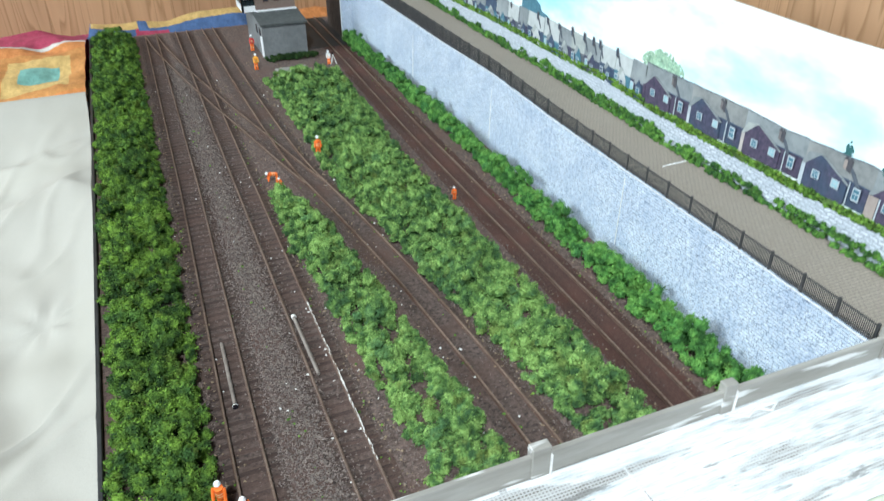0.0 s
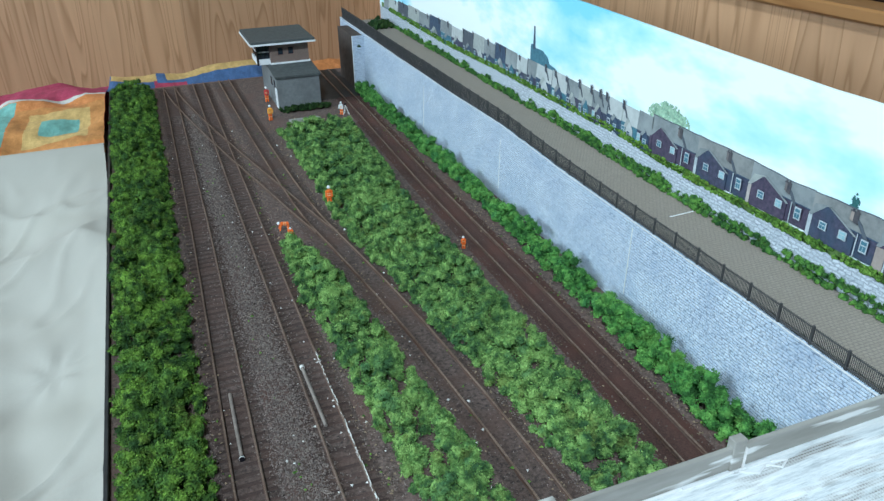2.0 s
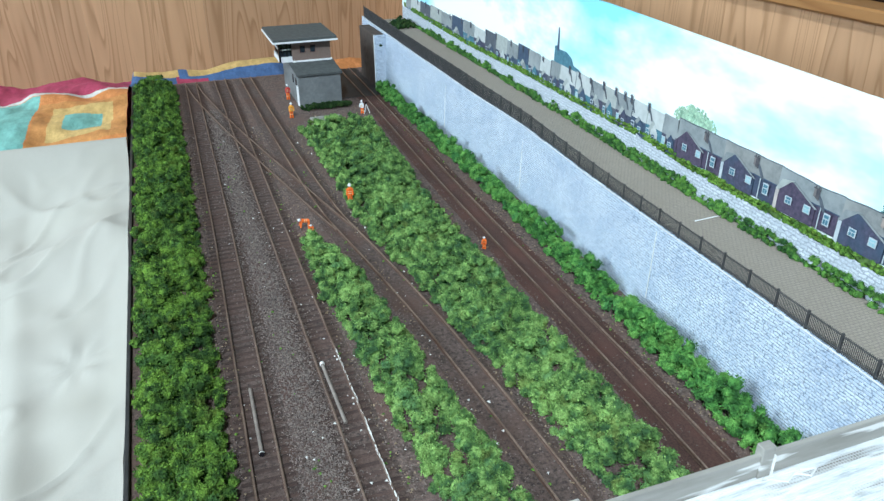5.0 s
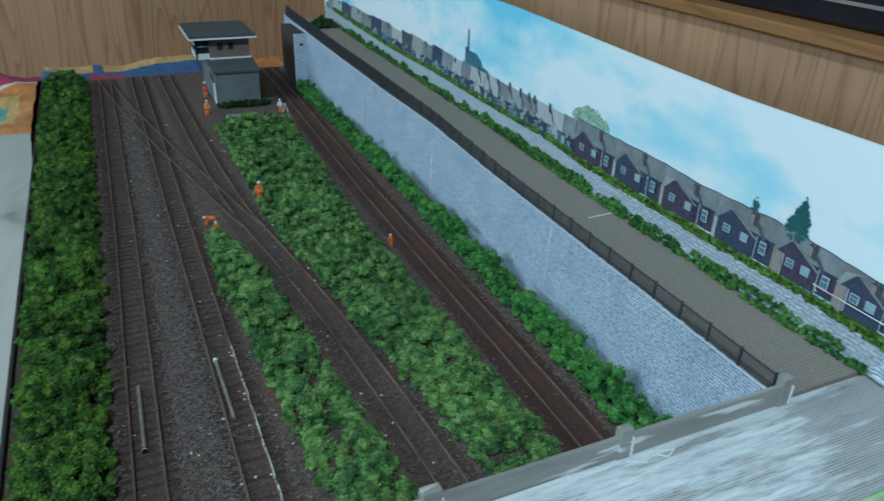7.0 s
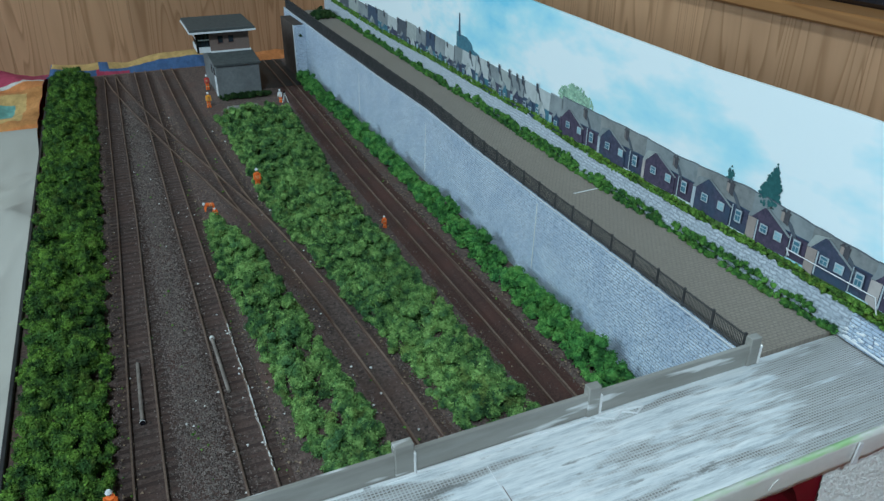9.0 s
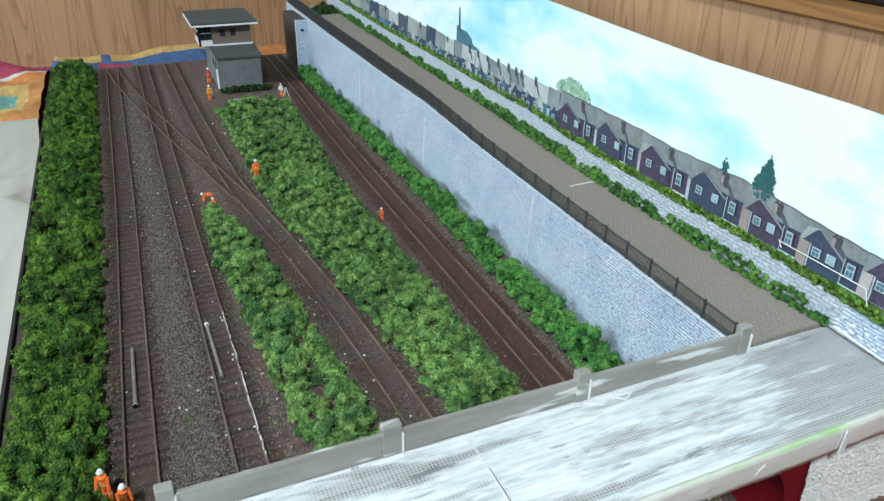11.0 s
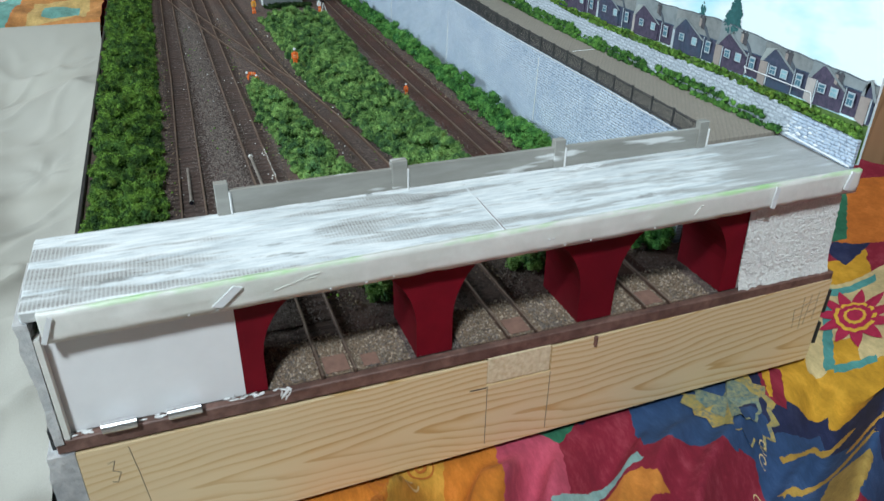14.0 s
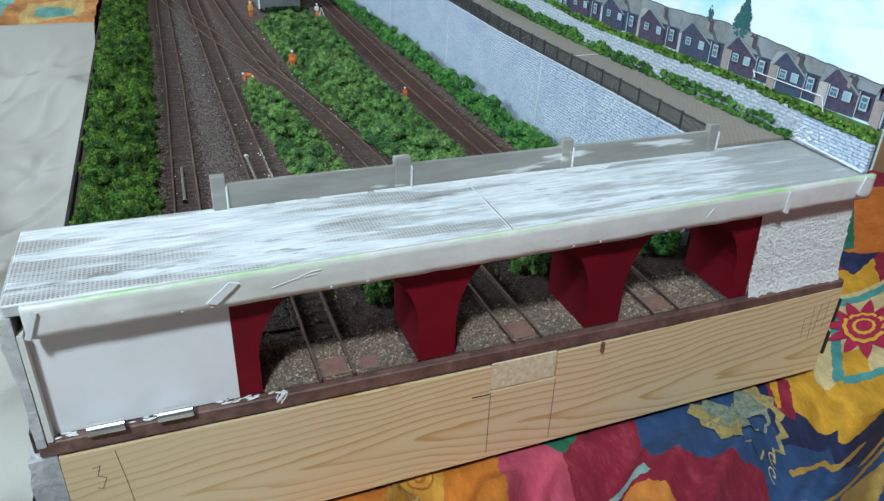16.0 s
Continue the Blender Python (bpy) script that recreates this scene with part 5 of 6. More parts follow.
def fence():
    t = thing("street_fence", "black metal palisade fence along the top of the wall", "fence", (2.18, 5.5, 0.8))
    ys = list(np.arange(0.68, 11.7, 0.255))
    for i, y in enumerate(ys):
        x, z, h = lerp(WALL_X, y) + 0.02, lerp(WALL_Z, y), lerp(FENCE_H, y)
        part("post", block(x - 0.006, x + 0.006, y - 0.0065, y + 0.0065, z, z + h + 0.006), fence_mat, t)
        if i == len(ys) - 1:
            break
        y2 = ys[i + 1]
        x2, z2 = lerp(WALL_X, y2) + 0.02, lerp(WALL_Z, y2)
        bm = bmesh.new()
        for k in (0.02, h - 0.012):
            rod(bm, (x, y, z + k), (x2, y2, z2 + k), 0.0058, 4)
        for k in range(1, 22):
            u = k / 22
            px, py, pz = x + (x2 - x) * u, y + (y2 - y) * u, z + (z2 - z) * u
            box(bm, px - 0.0015, px + 0.0015, py - 0.0017, py + 0.0017, pz + 0.002, pz + h)
        tagged(part("fence_panel", bm, fence_mat, t), kind="stuff")


fence()


weeds = foliage("street_weeds", (0.17, 0.36, 0.07), (0.08, 0.2, 0.045), (0.025, 0.07, 0.03), 45)


def street():
    ys = np.linspace(0.635, 11.45, 120)
    v, f = [], []
    for y in ys:
        z, x0 = lerp(STREET_Z, y), lerp(WALL_X, y) + 0.034
        v += [(x0, y, z - 0.06), (x0, y, z), (2.86, y, z), (2.86, y, z - 0.06)]
    for i in range(len(ys) - 1):
        for j in range(4):
            a, b = 4 * i + j, 4 * i + (j + 1) % 4
            f.append((a, a + 4, b + 4, b))
    f += [(0, 1, 2, 3), tuple(4 * (len(ys) - 1) + k for k in (3, 2, 1, 0))]
    tagged(raw("street", v, f, paving), "brown-grey paved street of printed setts behind the fence", "street", kind="structure")
    tagged(part("street_support", block(2.28, 2.88, 0.7, 11.4, -0.01, 0.675), brown_edge), "brown card box carrying the raised street", "support", kind="structure")
    bm = bmesh.new()
    prism(bm, [(2.53, 2.945), (2.825, 2.96), (2.825, 2.974), (2.53, 2.957)], "z", 0.7475, 0.7515)
    tagged(part("road_marking", bm, white_paint), "thin white painted line across the street", "road marking")
    low = thing("low_stone_wall", "low grey stone-print wall edging the street", "wall", (2.82, 6, 0.742))
    n = 420
    ys = np.linspace(0.55, 11.5, n)
    v, f = [], []
    for y in ys:
        z = lerp(STONE_Z, y) + 0.015 * noise.noise((y * 5, 0, 0)) + 0.03 * noise.noise((y * 23, 0, 2))
        base = lerp(STREET_Z, y) - 0.01
        v += [(2.83, y, base), (2.83, y, z - 0.01), (2.842, y, z - 0.01), (2.842, y, base)]
    for i in range(n - 1):
        for j in range(4):
            a, b = 4 * i + j, 4 * i + (j + 1) % 4
            f.append((a, a + 4, b + 4, b))
    f += [(0, 1, 2, 3), tuple(4 * (n - 1) + k for k in (3, 2, 1, 0))]
    raw("wall_strip", v, f, low_stone, low)
    bm = bmesh.new()
    prism(bm, [(0.0, 0.72), (0.545, 0.735), (0.545, 0.915), (0.0, 0.9)], "x", 2.818, 2.842)
    part("wall_end", bm, wall_paper, low, "white-edged end of the low wall by the deck")
    part("paint_line", rod(bmesh.new(), (2.8, 0.0, 0.738), (2.815, 0.56, 0.76), 0.0065, 6), white_paint, low)
    bm = bmesh.new()
    for i in range(20):
        y = 0.56 - 0.35 * RND.random() ** 1.6
        bmesh.ops.create_icosphere(bm, subdivisions=1, radius=RND.uniform(0.005, 0.012), matrix=Matrix.Translation((2.815, y + RND.uniform(-0.02, 0.03), 0.765 + RND.uniform(0, 0.09))) @ Matrix.Diagonal((0.5, 1.6, 0.8, 1)))
    tagged(part("paint_blobs", bm, white_paint, low, "dabs of white paint at the wall end"), kind="stuff")
    upper = [(y, z + 0.05) for y, z in STREET_Z]
    crest = [(y, z + 0.035) for y, z in GRASS_BASE]
    hedge([(0, 2.795), (0.8, 2.78), (1.5, 2.765), (2, 2.795), (3, 2.77), (5, 2.785)], [(0, 2.83), (11.5, 2.83)], 0.64, 5.7, 0.026, 0.024, 0.08, weeds, "low green weeds along the foot of the low wall", 31, 70, "verge_weeds", STREET_Z)
    hedge([(0, 2.805), (11.5, 2.805)], [(0, 2.832), (11.5, 2.832)], 0.7, 5.6, 0.024, 0.026, 0.09, weeds, "taller green weeds against the foot of the low wall", 37, 60, "verge_weeds", upper)
    hedge([(0, 2.775), (11.5, 2.775)], [(0, 2.83), (11.5, 2.83)], 5.75, 11.0, 0.03, 0.024, 0.1, weeds, "low green weeds along the foot of the low wall", 38, 65, "verge_weeds", STREET_Z)
    hedge([(0, 2.834), (11.5, 2.834)], [(0, 2.846), (11.5, 2.846)], 0.02, 11.0, 0.018, 0.02, 0.09, olive, "strip of olive grass above the low wall", 33, 50, "verge_grass", GRASS_BASE)
    hedge([(0, 2.838), (11.5, 2.838)], [(0, 2.848), (11.5, 2.848)], 0.02, 11.0, 0.02, 0.018, 0.07, olive, "ragged crest of olive grass below the printed houses", 34, 50, "verge_grass", crest)
    hedge([(10.5, 2.45), (10.9, 2.45)], [(10.5, 2.75), (10.9, 2.75)], 10.6, 11.0, 0.06, 0.05, 0.15, dark_green, "dark rounded shrub at the far end of the street", 35, 40, "shrub", 0.872)


street()


# ---- printed backdrop ----
def sky_print():
    m, nt, b, co = blank("printed_cloudy_sky", 0.55)
    n1 = noise_tex(nt, co, 7, 5, 0.55, (1, 0.7, 1.6))
    col = ramp(nt, n1, [(0.34, (0.27, 0.69, 0.9)), (0.44, (0.54, 0.85, 0.95)), (0.53, (0.87, 0.955, 0.985))])
    nt.links.new(col, b.inputs["Base Color"])
    return m


BDX = 2.86


def backdrop():
    t = thing("printed_backdrop", "printed paper backdrop of terraced houses under a cloudy sky", "backdrop", (BDX, 6, 0.9))
    part("sky_sheet", prism(bmesh.new(), [(0.0, 0.74), (11.6, 0.74), (11.6, 2.12), (5.0, 2.08), (4.4, 2.06), (3.0, 2.01), (2.0, 1.98), (0.9, 1.985), (0.0, 1.965)], "x", BDX, BDX + 0.02), sky_print(), t, "white and pale cyan printed sky")
    ink = {
        "brick": surface("printed_dark_brick", (0.028, 0.034, 0.066), (0.078, 0.078, 0.135), 330, (0.035, 0.07, 0.12), 40, rough=0.6, relief=0.0),
        "maroon": surface("printed_maroon_brick", (0.032, 0.03, 0.062), (0.09, 0.07, 0.118), 330, rough=0.6, relief=0.0),
        "buff": surface("printed_buff_brick", (0.29, 0.245, 0.225), (0.36, 0.31, 0.285), 260, rough=0.6, relief=0.0),
        "slate": surface("printed_slate", (0.175, 0.205, 0.22), (0.255, 0.285, 0.3), 200, (0.3, 0.335, 0.35), 30, rough=0.6, relief=0.0),
        "pale": surface("printed_pale_render", (0.4, 0.435, 0.44), (0.53, 0.57, 0.575), 80, rough=0.6, relief=0.0),
        "navy": surface("printed_navy_shade", (0.03, 0.05, 0.1), (0.06, 0.1, 0.16), 200, rough=0.6, relief=0.0),
        "slate_dark": surface("printed_dark_slate", (0.06, 0.075, 0.1), (0.1, 0.12, 0.15), 160, rough=0.6, relief=0.0),
        "slate_light": surface("printed_light_slate", (0.3, 0.33, 0.33), (0.4, 0.44, 0.43), 160, rough=0.6, relief=0.0),
        "buff_dark": surface("printed_brown_brick", (0.13, 0.12, 0.125), (0.19, 0.175, 0.178), 260, rough=0.6, relief=0.0),
        "teal": surface("printed_teal_shade", (0.04, 0.13, 0.19), (0.09, 0.22, 0.29), 200, rough=0.6, relief=0.0),
        "meadow": surface("printed_grass", (0.06, 0.12, 0.028), (0.13, 0.22, 0.045), 300, rough=0.7, relief=0.0),
        "chimney": surface("printed_chimney_brick", (0.045, 0.05, 0.066), (0.095, 0.09, 0.1), 300, rough=0.6, relief=0.0),
        "buff_light": surface("printed_pale_buff", (0.4, 0.37, 0.36), (0.5, 0.46, 0.44), 200, rough=0.6, relief=0.0),
        "slate_brown": surface("printed_brown_slate", (0.17, 0.185, 0.19), (0.25, 0.265, 0.268), 260, (0.29, 0.305, 0.305), 36, rough=0.6, relief=0.0),
        "glass": surface("printed_pale_glass", (0.2, 0.38, 0.44), (0.34, 0.54, 0.6), 200, rough=0.6, relief=0.0),
        "frame": surface("printed_pale_frame", (0.36, 0.42, 0.47), (0.5, 0.56, 0.6), 200, rough=0.6, relief=0.0),
        "white": white_paint,
        "tree": surface("printed_tree", (0.2, 0.36, 0.26), (0.42, 0.6, 0.44), 260, rough=0.6, relief=0.0, per="island", jitter=0.28),
        "fir": surface("printed_fir", (0.015, 0.08, 0.09), (0.04, 0.15, 0.15), 300, rough=0.6, relief=0.0)}

    def flat(name, pts, colour, level, parent):
        return part(name, prism(bmesh.new(), pts, "x", BDX - 0.003 * level, BDX - 0.003 * level + 0.002), ink[colour], parent)

    def window(parent, y, z, w, h, level=7, glass="teal"):
        """A printed sash window centred on (y, z): pale frame, upper light and lower sash in one mesh."""
        bm = bmesh.new()
        x = BDX - 0.003 * level

        def pane(a, b, c, d, lift, index):
            prism(bm, [(y - w * a, z + h * c), (y + w * b, z + h * c), (y + w * b, z + h * d), (y - w * a, z + h * d)], "x", x - lift, x - lift + 0.0015, index)
        pane(0.5, 0.5, -0.5, 0.5, 0.0, 0)
        pane(0.36, 0.36, 0.12, 0.38, 0.002, 1)
        pane(0.36, -0.04, -0.38, 0.02, 0.002, 1)
        pane(-0.04, 0.36, -0.38, 0.02, 0.002, 1)
        part("window", bm, None, parent, "", False, [ink["frame"], ink[glass]])

    def chimney(parent, c, base, top, w, face, level=4, shade="slate_dark"):
        """A stack with a lit side, a dark side, two pots and its printed slanting shade on the slates."""
        if shade:
            flat("chimney_shade", [(c - 0.3 * w, base + 0.03), (c - 1.0 * w, base + 0.0), (c - 2.1 * w, base - 0.085), (c - 1.5 * w, base - 0.08), (c - 0.5 * w, base - 0.005)], shade, level - 0.5, parent)
        stack = flat("chimney", [(c + 0.5 * w, base), (c - 0.5 * w, base - 0.02), (c - 0.5 * w, top), (c + 0.5 * w, top)], "chimney", level, parent)
        flat("lit_side", [(c + 0.5 * w, base + 0.002), (c + 0.12 * w, base - 0.006), (c + 0.12 * w, top - 0.004), (c + 0.5 * w, top - 0.004)], face, level + 0.7, stack)
        flat("cap", [(c + 0.6 * w, top - 0.006), (c - 0.6 * w, top - 0.008), (c - 0.6 * w, top + 0.002), (c + 0.6 * w, top + 0.002)], "chimney", level + 1.2, stack)
        for q in (0.3, -0.25):
            flat("chimney_pot", [(c + w * (q + 0.16), top), (c + w * (q - 0.16), top), (c + w * (q - 0.12), top + 0.014), (c + w * (q + 0.12), top + 0.014)], "chimney", level + 0.7, stack)

    # brick terrace, house by house, from the far end of it to the near
    edges = [3.72, 3.12, 2.52, 1.95, 1.42, 0.945, 0.51, 0.09]
    sides = ["maroon", "frame", "buff_light", "frame", "buff", "buff", "buff_light", "buff"]
    stacks = [3.345, 2.765, 2.175, 1.625, 1.155, 0.715, 0.285, None]
    flat("verge", [(0.0, 0.745), (11.5, 0.745), (11.5, 1.15), (8.5, 1.1), (5.9, 1.03), (3.3, 0.99), (0.0, 0.99)], "meadow", 0.6, t)
    RIDGE = [(0.0, 1.235), (0.5, 1.262), (0.9, 1.285), (1.2, 1.31), (1.5, 1.325), (1.7, 1.318), (2.2, 1.308), (2.5, 1.328), (3.5, 1.335), (3.9, 1.335)]
    for n, e in enumerate(edges):
        nxt = edges[n + 1] if n + 1 < len(edges) else 0.0
        k = (e - nxt) / 0.57 if nxt else 0.6
        low = 1.006 - 0.006 * (n % 2)
        wide = min(0.36, 0.62 * (e - nxt) + 0.03) if nxt else e - 0.002
        body = flat("house", [(nxt, low), (e, low), (e, 1.19), (nxt, 1.2)], ("maroon", "brick")[n % 2], 1, t)
        # the main slope of slates, a little uneven along the ridge
        steps = 9
        ridge = [(nxt + (e - nxt) * q / steps, lerp(RIDGE, nxt + (e - nxt) * q / steps) + 0.003 * math.sin(5.0 * q + n)) for q in range(steps + 1)]
        flat("roof", [(nxt, 1.172), (e, 1.172)] + ridge[::-1], ("slate", "slate_brown")[n % 2], 2, body)
        flat("ridge_tiles", ridge + [(y, z - 0.006) for y, z in ridge[::-1]], "slate_dark", 2.6, body)
        flat("gutter", [(nxt, 1.166), (e, 1.166), (e, 1.174), (nxt, 1.174)], "navy", 3, body)
        # projecting wing with its own gable
        p = e - 0.4 * wide
        face = [(e - 0.02 * k, low - 0.01), (e - wide, low - 0.004), (e - wide, 1.135), (p, 1.243), (p + 0.03, 1.246), (e - 0.02 * k, 1.165)]
        wing = flat("wing", face, ("maroon", "brick")[n % 2], 3.6, body)
        flat("wing_roof", [(e + 0.015, 1.15), (e - 0.012, 1.15), (p + 0.03, 1.243), (p - 0.01, 1.262), (e - 0.03 * k, 1.238)], ("slate", "slate", "slate_light")[n % 3], 4.2, wing)
        flat("barge_board", [(p + 0.01, 1.25), (p - 0.012, 1.25), (e - wide - 0.02, 1.14), (e - wide, 1.136)], "slate", 4.8, wing)
        thick = 0.022 if n < 4 else 0.062
        flat("wing_side", [(e + 0.008, low + 0.004), (e - thick, low - 0.016), (e - thick, 1.152), (e + 0.008, 1.148)], sides[n], 5.2, wing)
        if n > 3:
            flat("downpipe", [(e - thick - 0.006, low), (e - thick - 0.016, low), (e - thick - 0.016, 1.15), (e - thick - 0.006, 1.15)], "frame", 5.6, wing)
        if nxt:
            window(wing, e - 0.115 * k - thick * 0.6, 1.112, 0.062, 0.058)
            window(wing, e - 0.3 * k, 1.112, 0.062, 0.06, 7, "glass")
            window(body, e - 0.475 * k, 1.108, 0.055, 0.088)
            flat("downpipe", [(e - 0.4 * k, low), (e - 0.408 * k, low), (e - 0.408 * k, 1.166), (e - 0.4 * k, 1.166)], "frame", 4, body)
        if stacks[n]:
            chimney(body, stacks[n], lerp(RIDGE, stacks[n]) - 0.085, lerp(RIDGE, stacks[n]) - 0.02, 0.05 if n < 3 else 0.06, "buff" if n > 2 else "buff_dark")
    # paler terrace farther along: steep light roofs over dark blue walls
    rg = random.Random(4)
    far_stacks = [4.15, 4.43, 4.54, 4.7, 4.92, 5.17, 5.4, 5.61, 6.22, 6.6, 6.75, 7.08, 7.54, 7.86, 8.4, 8.75, 9.2, 9.7, 10.3, 10.7]
    joints = [3.72, 3.93, 4.18, 4.42, 4.69, 4.93, 5.17, 5.49, 5.84, 6.05, 6.32, 6.6, 6.9, 7.22, 7.55, 7.9, 8.3, 8.7, 9.15, 9.6, 10.1, 10.6, 11.1, 11.35]
    for n in range(len(joints) - 1):
        y, w = joints[n], joints[n + 1] - joints[n]
        lift = -0.012 * max(0.0, y - 7.2)
        body = flat("house", [(y, 0.985), (y + w, 0.985), (y + w, 1.16 + lift), (y, 1.15 + lift)], ("brick", "teal", "navy", "brick", "slate_dark")[n % 5], 1, t)
        top = 1.325 + lift + rg.uniform(-0.022, 0.012)
        eave = 1.135 + lift + rg.uniform(-0.012, 0.02)
        roof = flat("roof", [(y, eave), (y + w, eave + 0.012), (y + w * 0.94, top + 0.004), (y - w * 0.06, top - 0.004)], ("slate", "pale", "pale", "slate", "slate_light", "slate", "pale", "pale", "slate")[n] if n < 9 else ("slate", "slate_light", "slate_dark", "pale", "slate", "navy")[n % 6], 2, body)
        flat("roof_verge", [(y + w, eave + 0.01), (y + w - 0.014, eave + 0.01), (y + w * 0.94 - 0.014, top), (y + w * 0.94, top)], ("slate", "slate_light", "slate_dark")[n % 3], 2.6, roof)
        g = y + w * rg.uniform(0.1, 0.25)
        tall = rg.uniform(0.05, 0.085)
        wing = flat("wing", [(g, 0.98), (g + 0.42 * w, 0.98), (g + 0.42 * w, 1.1 + lift), (g + 0.2 * w, 1.1 + tall + lift), (g, 1.09 + lift)], ("navy", "slate", "teal", "brick", "navy", "pale")[(n * 5) % 6], 3.2, body)
        flat("wing_roof", [(g + 0.2 * w, 1.1 + tall + lift), (g + 0.42 * w, 1.1 + lift), (g + 0.54 * w, 1.12 + lift), (g + 0.34 * w, 1.12 + tall + lift)], ("slate", "slate_light")[n % 2], 3.8, wing)
        window(wing, g + 0.2 * w, 1.06 + lift, 0.05, 0.055, 6, ("teal", "navy")[n % 2])
        window(body, y + w * 0.78, 1.075 + lift, 0.05, 0.085, 6, ("glass", "teal", "navy")[n % 3])
        for c in far_stacks:
            if y < c <= y + w:
                chimney(body, c, 1.272 + lift, 1.32 + lift + rg.uniform(-0.012, 0.022), 0.034, "navy", 4.4, "slate_dark" if y < 5.6 else None)
    church = flat("church", [(5.43, 1.25), (5.99, 1.25), (5.985, 1.49), (5.93, 1.5), (5.9, 1.47), (5.72, 1.47), (5.6, 1.42), (5.56, 1.36), (5.43, 1.34)], "teal", 1, t)
    flat("spire", [(5.88, 1.45), (5.93, 1.45), (5.92, 1.7), (5.9, 1.7)], "navy", 2, church)
    for y0, z0, y1, z1 in ((1.079, 1.066, 0.462, 1.062), (0.462, 1.062, 0.427, 0.969), (1.09, 1.075, 1.06, 1.03)):
        part("white_line", rod(bmesh.new(), (BDX - 0.02, y0, z0), (BDX - 0.02, y1, z1), 0.0034, 5), ink["white"], t)

    # printed trees: many small ragged tufts that thin out towards the edge
    def tufted(cy, cz, ry, rz, count, size, colour, taper=0.0):
        bm = bmesh.new()
        for k in range(count):
            a, r = rg.uniform(0, 6.283), rg.random() ** 0.62
            v = math.sin(a) * r
            narrow = 1 - taper * (0.5 + 0.5 * v)
            y, z = cy + ry * narrow * math.cos(a) * r, cz + rz * v
            s = size * rg.uniform(0.6, 1.4) * (1.25 - 0.6 * r)
            ring = [(y + s * rg.uniform(0.55, 1.1) * math.cos(1.2566 * q), z + s * rg.uniform(0.5, 1.0) * math.sin(1.2566 * q)) for q in range(5)]
            x = BDX - 0.0016 - 0.00002 * k
            bm.faces.new([bm.verts.new((x, *p)) for p in ring])
        part("tree", bm, ink[colour], t)
    for a in ((3.66, 1.355, 0.16, 0.085), (3.5, 1.395, 0.15, 0.085), (3.37, 1.35, 0.13, 0.075), (3.58, 1.425, 0.08, 0.05)):
        tufted(*a, 150, 0.02, "tree", 0.2)
    tufted(1.305, 1.375, 0.125, 0.13, 330, 0.02, "fir", 0.75)
    tufted(1.3, 1.455, 0.045, 0.09, 110, 0.014, "fir", 0.6)
    tufted(1.655, 1.35, 0.05, 0.055, 60, 0.013, "fir", 0.7)


backdrop()


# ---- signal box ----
# thin black sheet that puts the shade of this gap into colour
tagged(part("shaded_ground", block(1.26, 2.0, 9.95, 11.83, -0.011, -0.006), black_edge), "black sheet for the shade on the ground between the signal box and wall", "ground", kind="structure")


def signal_box():
    t = thing("signal_box", "flat-roofed model signal box, grey base and brown brick upper floor", "signal box", (0.92, 10.1, 0))
    bm = bmesh.new()
    prism(bm, [(9.69, -0.01), (11.1, -0.01), (11.1, 0.53), (10.25, 0.53), (9.69, 0.475)], "x", 0.6, 1.245)
    part("base", bm, grey_render, t, "grey rendered lower storey")
    bm = bmesh.new()
    prism(bm, [(9.66, 0.47), (10.27, 0.525), (10.27, 0.555), (9.66, 0.5)], "x", 0.58, 1.27)
    part("lean_roof", bm, grey_roof, t)
    part("upper_wall", block(0.64, 1.235, 10.25, 11.1, 0.54, 0.89), brick_dark, t, "brown brick upper storey")
    part("white_band", block(0.63, 1.25, 10.235, 11.11, 0.555, 0.58), white_paint, t)
    part("bay", block(0.44, 0.639, 10.3, 10.85, 0.55, 0.635), white_paint, t, "white panelled glazed bay")
    part("bay_glass", block(0.46, 0.638, 10.32, 10.85, 0.637, 0.86), dark_glass, t, "dark window strip of the bay")
    for x in (0.5, 0.565, 0.625):
        part("glazing_bar", block(x - 0.007, x + 0.007, 10.312, 10.3195, 0.637, 0.86), black_plastic, t)
    for y in (10.45, 10.6, 10.75):
        part("glazing_bar", block(0.452, 0.4595, y - 0.012, y + 0.012, 0.637, 0.86), black_plastic, t)
    part("bay_rail", block(0.446, 0.638, 10.302, 10.3195, 0.735, 0.75), white_paint, t, "thin white rail across the glazing")
    part("bay_rail", block(0.446, 0.4595, 10.32, 10.85, 0.735, 0.75), white_paint, t, "thin white rail across the glazing")
    part("bay_post", block(0.435, 0.465, 10.29, 10.32, 0.55, 0.87), black_plastic, t)
    r = part("roof", block(0.34, 1.32, 10.1, 11.25, 0.905, 0.94, 0.004), grey_roof, t, "dark grey flat roof")
    part("roof_edge", block(0.33, 1.33, 10.085, 11.26, 0.88, 0.904), white_paint, r, "white fascia board")
    for x in (0.76, 0.92):
        w = part("window", block(x, x + 0.075, 10.24, 10.252, 0.7, 0.8), dark_glass, t)
        part("window_frame", block(x - 0.01, x + 0.085, 10.243, 10.2495, 0.69, 0.81), brown_edge, w)
    for y in (9.85, 10.1):
        part("window", block(0.592, 0.602, y, y + 0.09, 0.28, 0.4), dark_glass, t)
    part("door", block(0.588, 0.603, 9.74, 9.86, 0.0, 0.3), white_paint, t, "white painted door")
    return t


signal_box()
tagged(part("concrete_slab", block(0.6, 1.04, 8.8, 9.0, -0.012, 0.05, 0.006), concrete), "flat pale concrete slab beside the weeds", "slab")


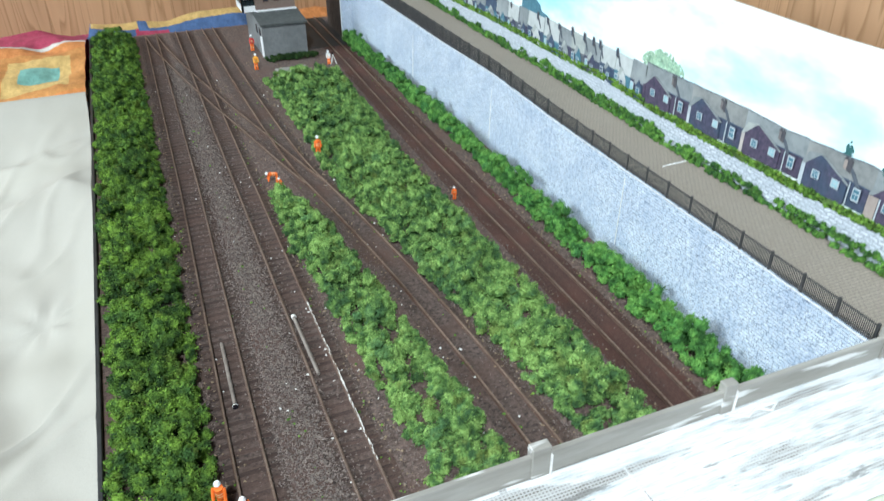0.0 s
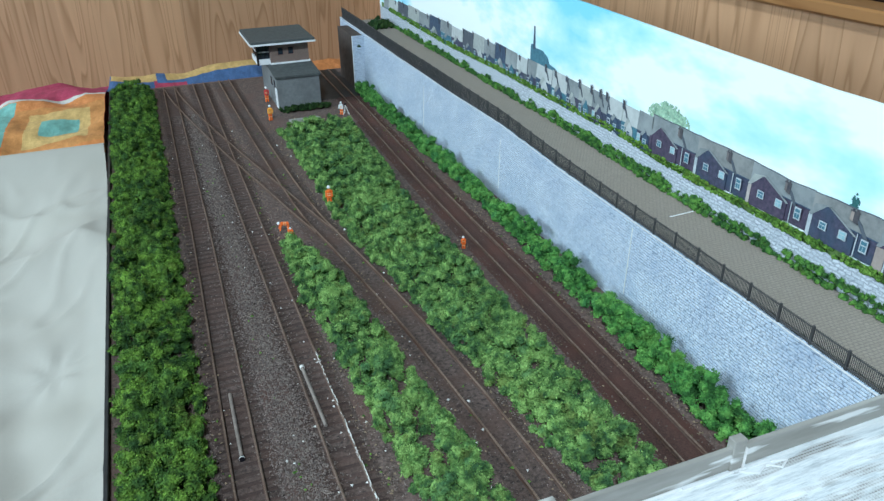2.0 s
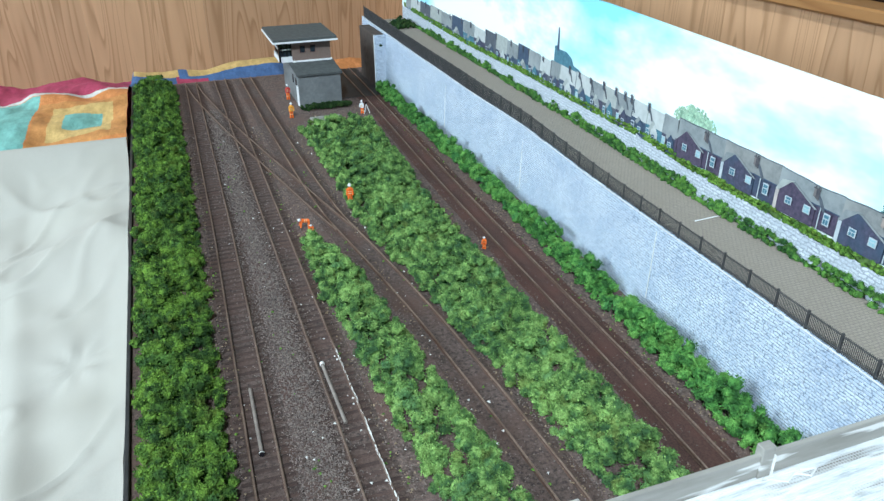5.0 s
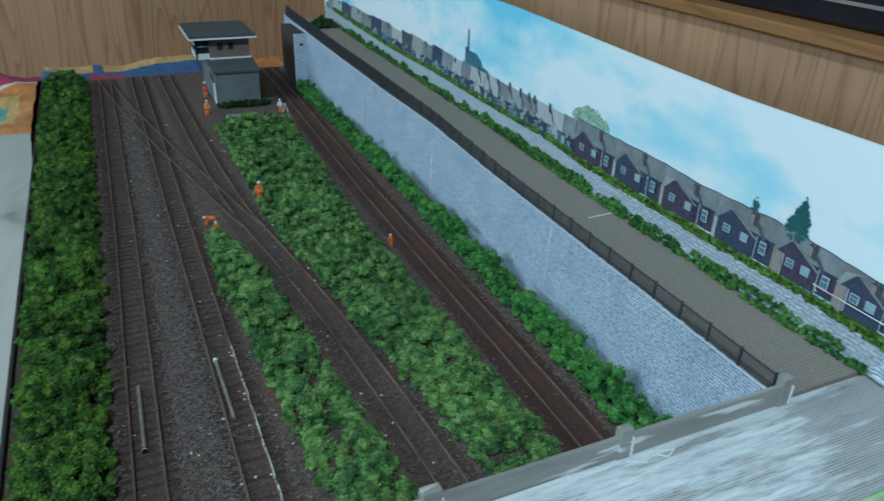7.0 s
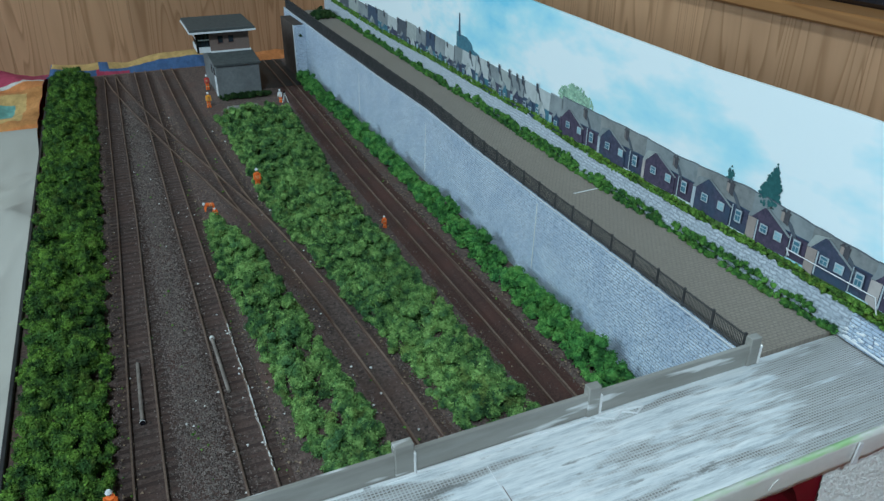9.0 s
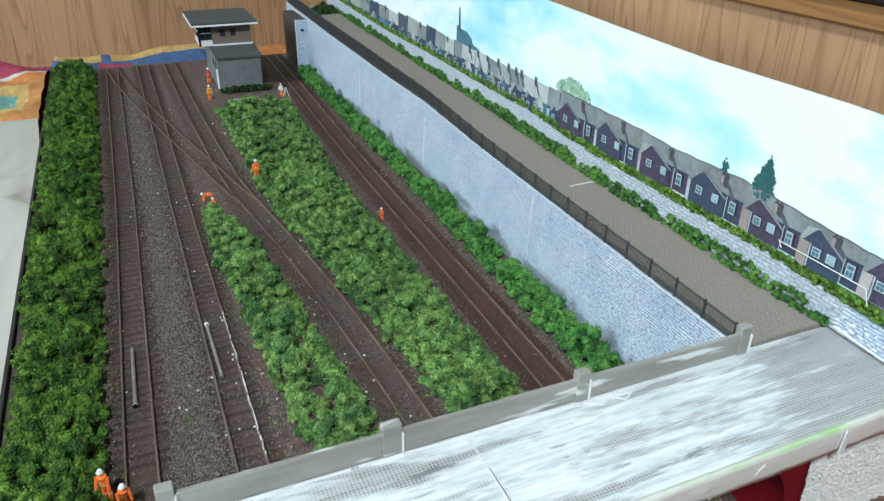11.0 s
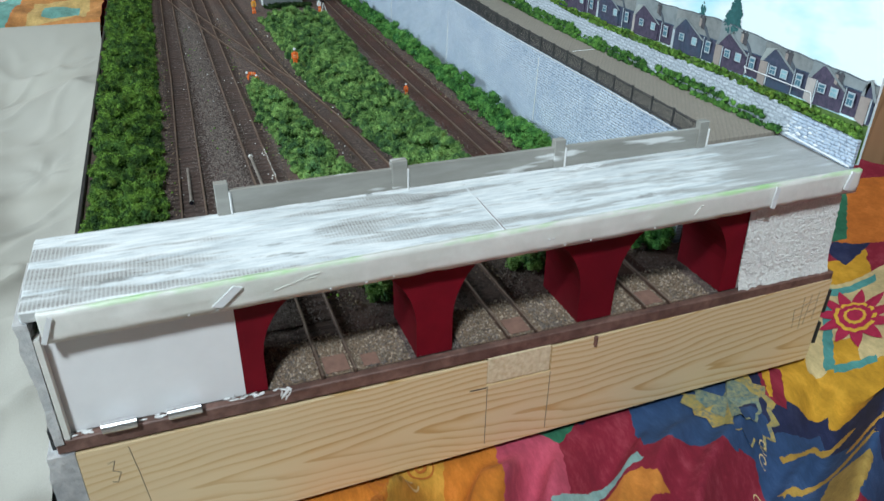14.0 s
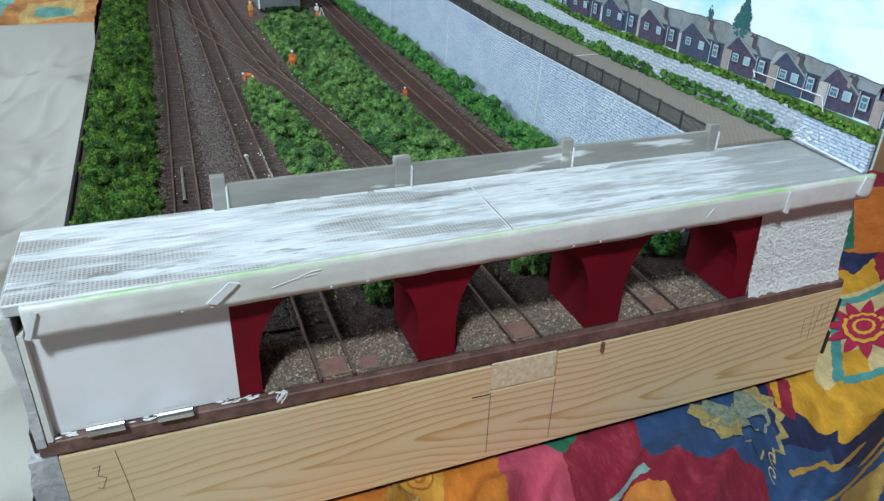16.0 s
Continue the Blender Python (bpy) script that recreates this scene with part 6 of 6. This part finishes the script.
# ---- painted figurines ----
def figurine(x, y, turn, lean, label, vest=None, size=0.235):
    bm = bmesh.new()
    s = size / 0.235
    hip = Vector((0, 0, 0.105 * s))
    for dx in (-0.016, 0.016):
        rod(bm, (dx * s, 0, 0), (dx * s * 0.8, 0, 0.11 * s), 0.013 * s, 7, 0)
    spine = Vector((0, math.sin(radians(lean)), math.cos(radians(lean)))) * 0.085 * s
    chest = hip + spine
    rod(bm, hip, chest, 0.0245 * s, 9, 1)
    for dx in (-0.029, 0.029):
        rod(bm, chest + Vector((dx * s, 0, -0.006)), chest + Vector((dx * s * 1.1, 0.02 * s, -0.075 * s)), 0.0095 * s, 6, 1)
    for dx in (-0.0145, 0.0145):
        rod(bm, (dx * s, 0, 0.05 * s), (dx * s, 0, 0.058 * s), 0.0142 * s, 7, 3)
    for u in (0.3, 0.55):
        rod(bm, hip + spine * u, hip + spine * (u + 0.09), 0.0256 * s, 9, 3)
    head = chest + spine.normalized() * 0.026 * s
    ball = bmesh.ops.create_icosphere(bm, subdivisions=2, radius=0.016 * s, matrix=Matrix.Translation(head + Vector((0, 0, 0.004))))["verts"]
    for f in {f for v in ball for f in v.link_faces}:
        f.material_index = 2
    hat = bmesh.ops.create_cone(bm, cap_ends=True, segments=10, radius1=0.02 * s, radius2=0.011 * s, depth=0.016 * s, matrix=Matrix.Translation(head + Vector((0, 0, 0.016 * s))))["verts"]
    for f in {f for v in hat for f in v.link_faces}:
        f.material_index = 2
    bmesh.ops.transform(bm, matrix=Matrix.Translation((x, y, 0.0)) @ Matrix.Rotation(radians(turn), 4, "Z"), verts=bm.verts)
    ob = part("figurine", bm, None, None, "", False, [orange_vis, vest or orange_vis, white_paint, band_paint])
    return tagged(ob, label, "figurine", group="painted track worker figurines")


crimson_vis = surface("red_paint", (0.42, 0.03, 0.03), (0.55, 0.06, 0.05), 300, rough=0.7, relief=0.1)
yellow_vis = surface("yellow_orange_paint", (0.75, 0.3, 0.03), (0.85, 0.42, 0.05), 300, rough=0.7, relief=0.1)
WORKER = "tiny orange figurine with white hard hat"
figurine(0.43, 5.9, 170, 0, WORKER + " standing by the foliage")
figurine(-0.11, 5.46, 90, 82, WORKER + " bending over the track", size=0.2)
figurine(-0.105, 5.31, 160, 45, WORKER + " stooping beside another", size=0.155)
figurine(1.37, 4.42, 150, 22, WORKER + " crouching in the foliage", size=0.145)
figurine(0.38, 9.22, 180, 15, WORKER + " wearing a yellow vest", yellow_vis)
figurine(0.5, 10.2, 180, 0, "tiny red figurine with white hard hat beside the signal box", crimson_vis)
figurine(1.4, 9.06, 150, 10, "tiny plain pale figurine beside a surveying tripod", white_paint, size=0.2)
figurine(-1.2, 1.6, 160, 10, WORKER + " standing by the hedge")
figurine(-1.12, 1.48, 200, 25, WORKER + " leaning near the bridge")


def tripod():
    t = thing("survey_tripod", "tiny pale surveying tripod on the ballast", "tripod", (1.46, 9.05, 0))
    for a in (90, 210, 330):
        part("leg", rod(bmesh.new(), (1.46 + 0.05 * math.cos(radians(a)), 9.05 + 0.05 * math.sin(radians(a)), 0), (1.46, 9.05, 0.14), 0.006, 5), speck_white, t)
    part("instrument", block(1.445, 1.475, 9.035, 9.065, 0.14, 0.17, 0.004), black_plastic, t)


tripod()


def loose_rod(a, b, cap, label, cap_mat, cap_label):
    t = thing("plastic_rod", label, "rod", (*a[:2], 0), group="rods lying in the tracks")
    part("tube", rod(bmesh.new(), a, b, 0.0125, 10), grey_rod, t, "", True)
    d = (Vector(b) - Vector(a)).normalized()
    c = Vector(a if cap == 0 else b)
    part("end_cap", rod(bmesh.new(), c - d * 0.012, c + d * 0.01, 0.0175, 10), cap_mat, t, cap_label, True)
    part("cap_ring", rod(bmesh.new(), c - d * 0.004, c + d * 0.002, 0.0185, 10), speck_white, t)


loose_rod((-1.02, 2.36, 0.016), (-1.007, 3.03, 0.016), 0, "grey plastic rod lying along the rail", black_plastic, "dark rounded end cap")
loose_rod((-0.463, 2.45, 0.018), (-0.475, 3.13, 0.024), 1, "grey plastic rod lying between the rails", speck_white, "white end cap")
bm = bmesh.new()
for i in range(110):
    y = RND.uniform(1.6, 3.3)
    bmesh.ops.create_icosphere(bm, subdivisions=1, radius=RND.uniform(0.002, 0.004), matrix=Matrix.Translation((lerp(T2, y) + 0.0865 + RND.gauss(0, 0.003), y, 0.0272)) @ Matrix.Diagonal((0.9, RND.uniform(3, 10), 0.5, 1)))
tagged(part("paint_drips", bm, speck_white), "dried white paint drips along one rail", "paint", kind="stuff")
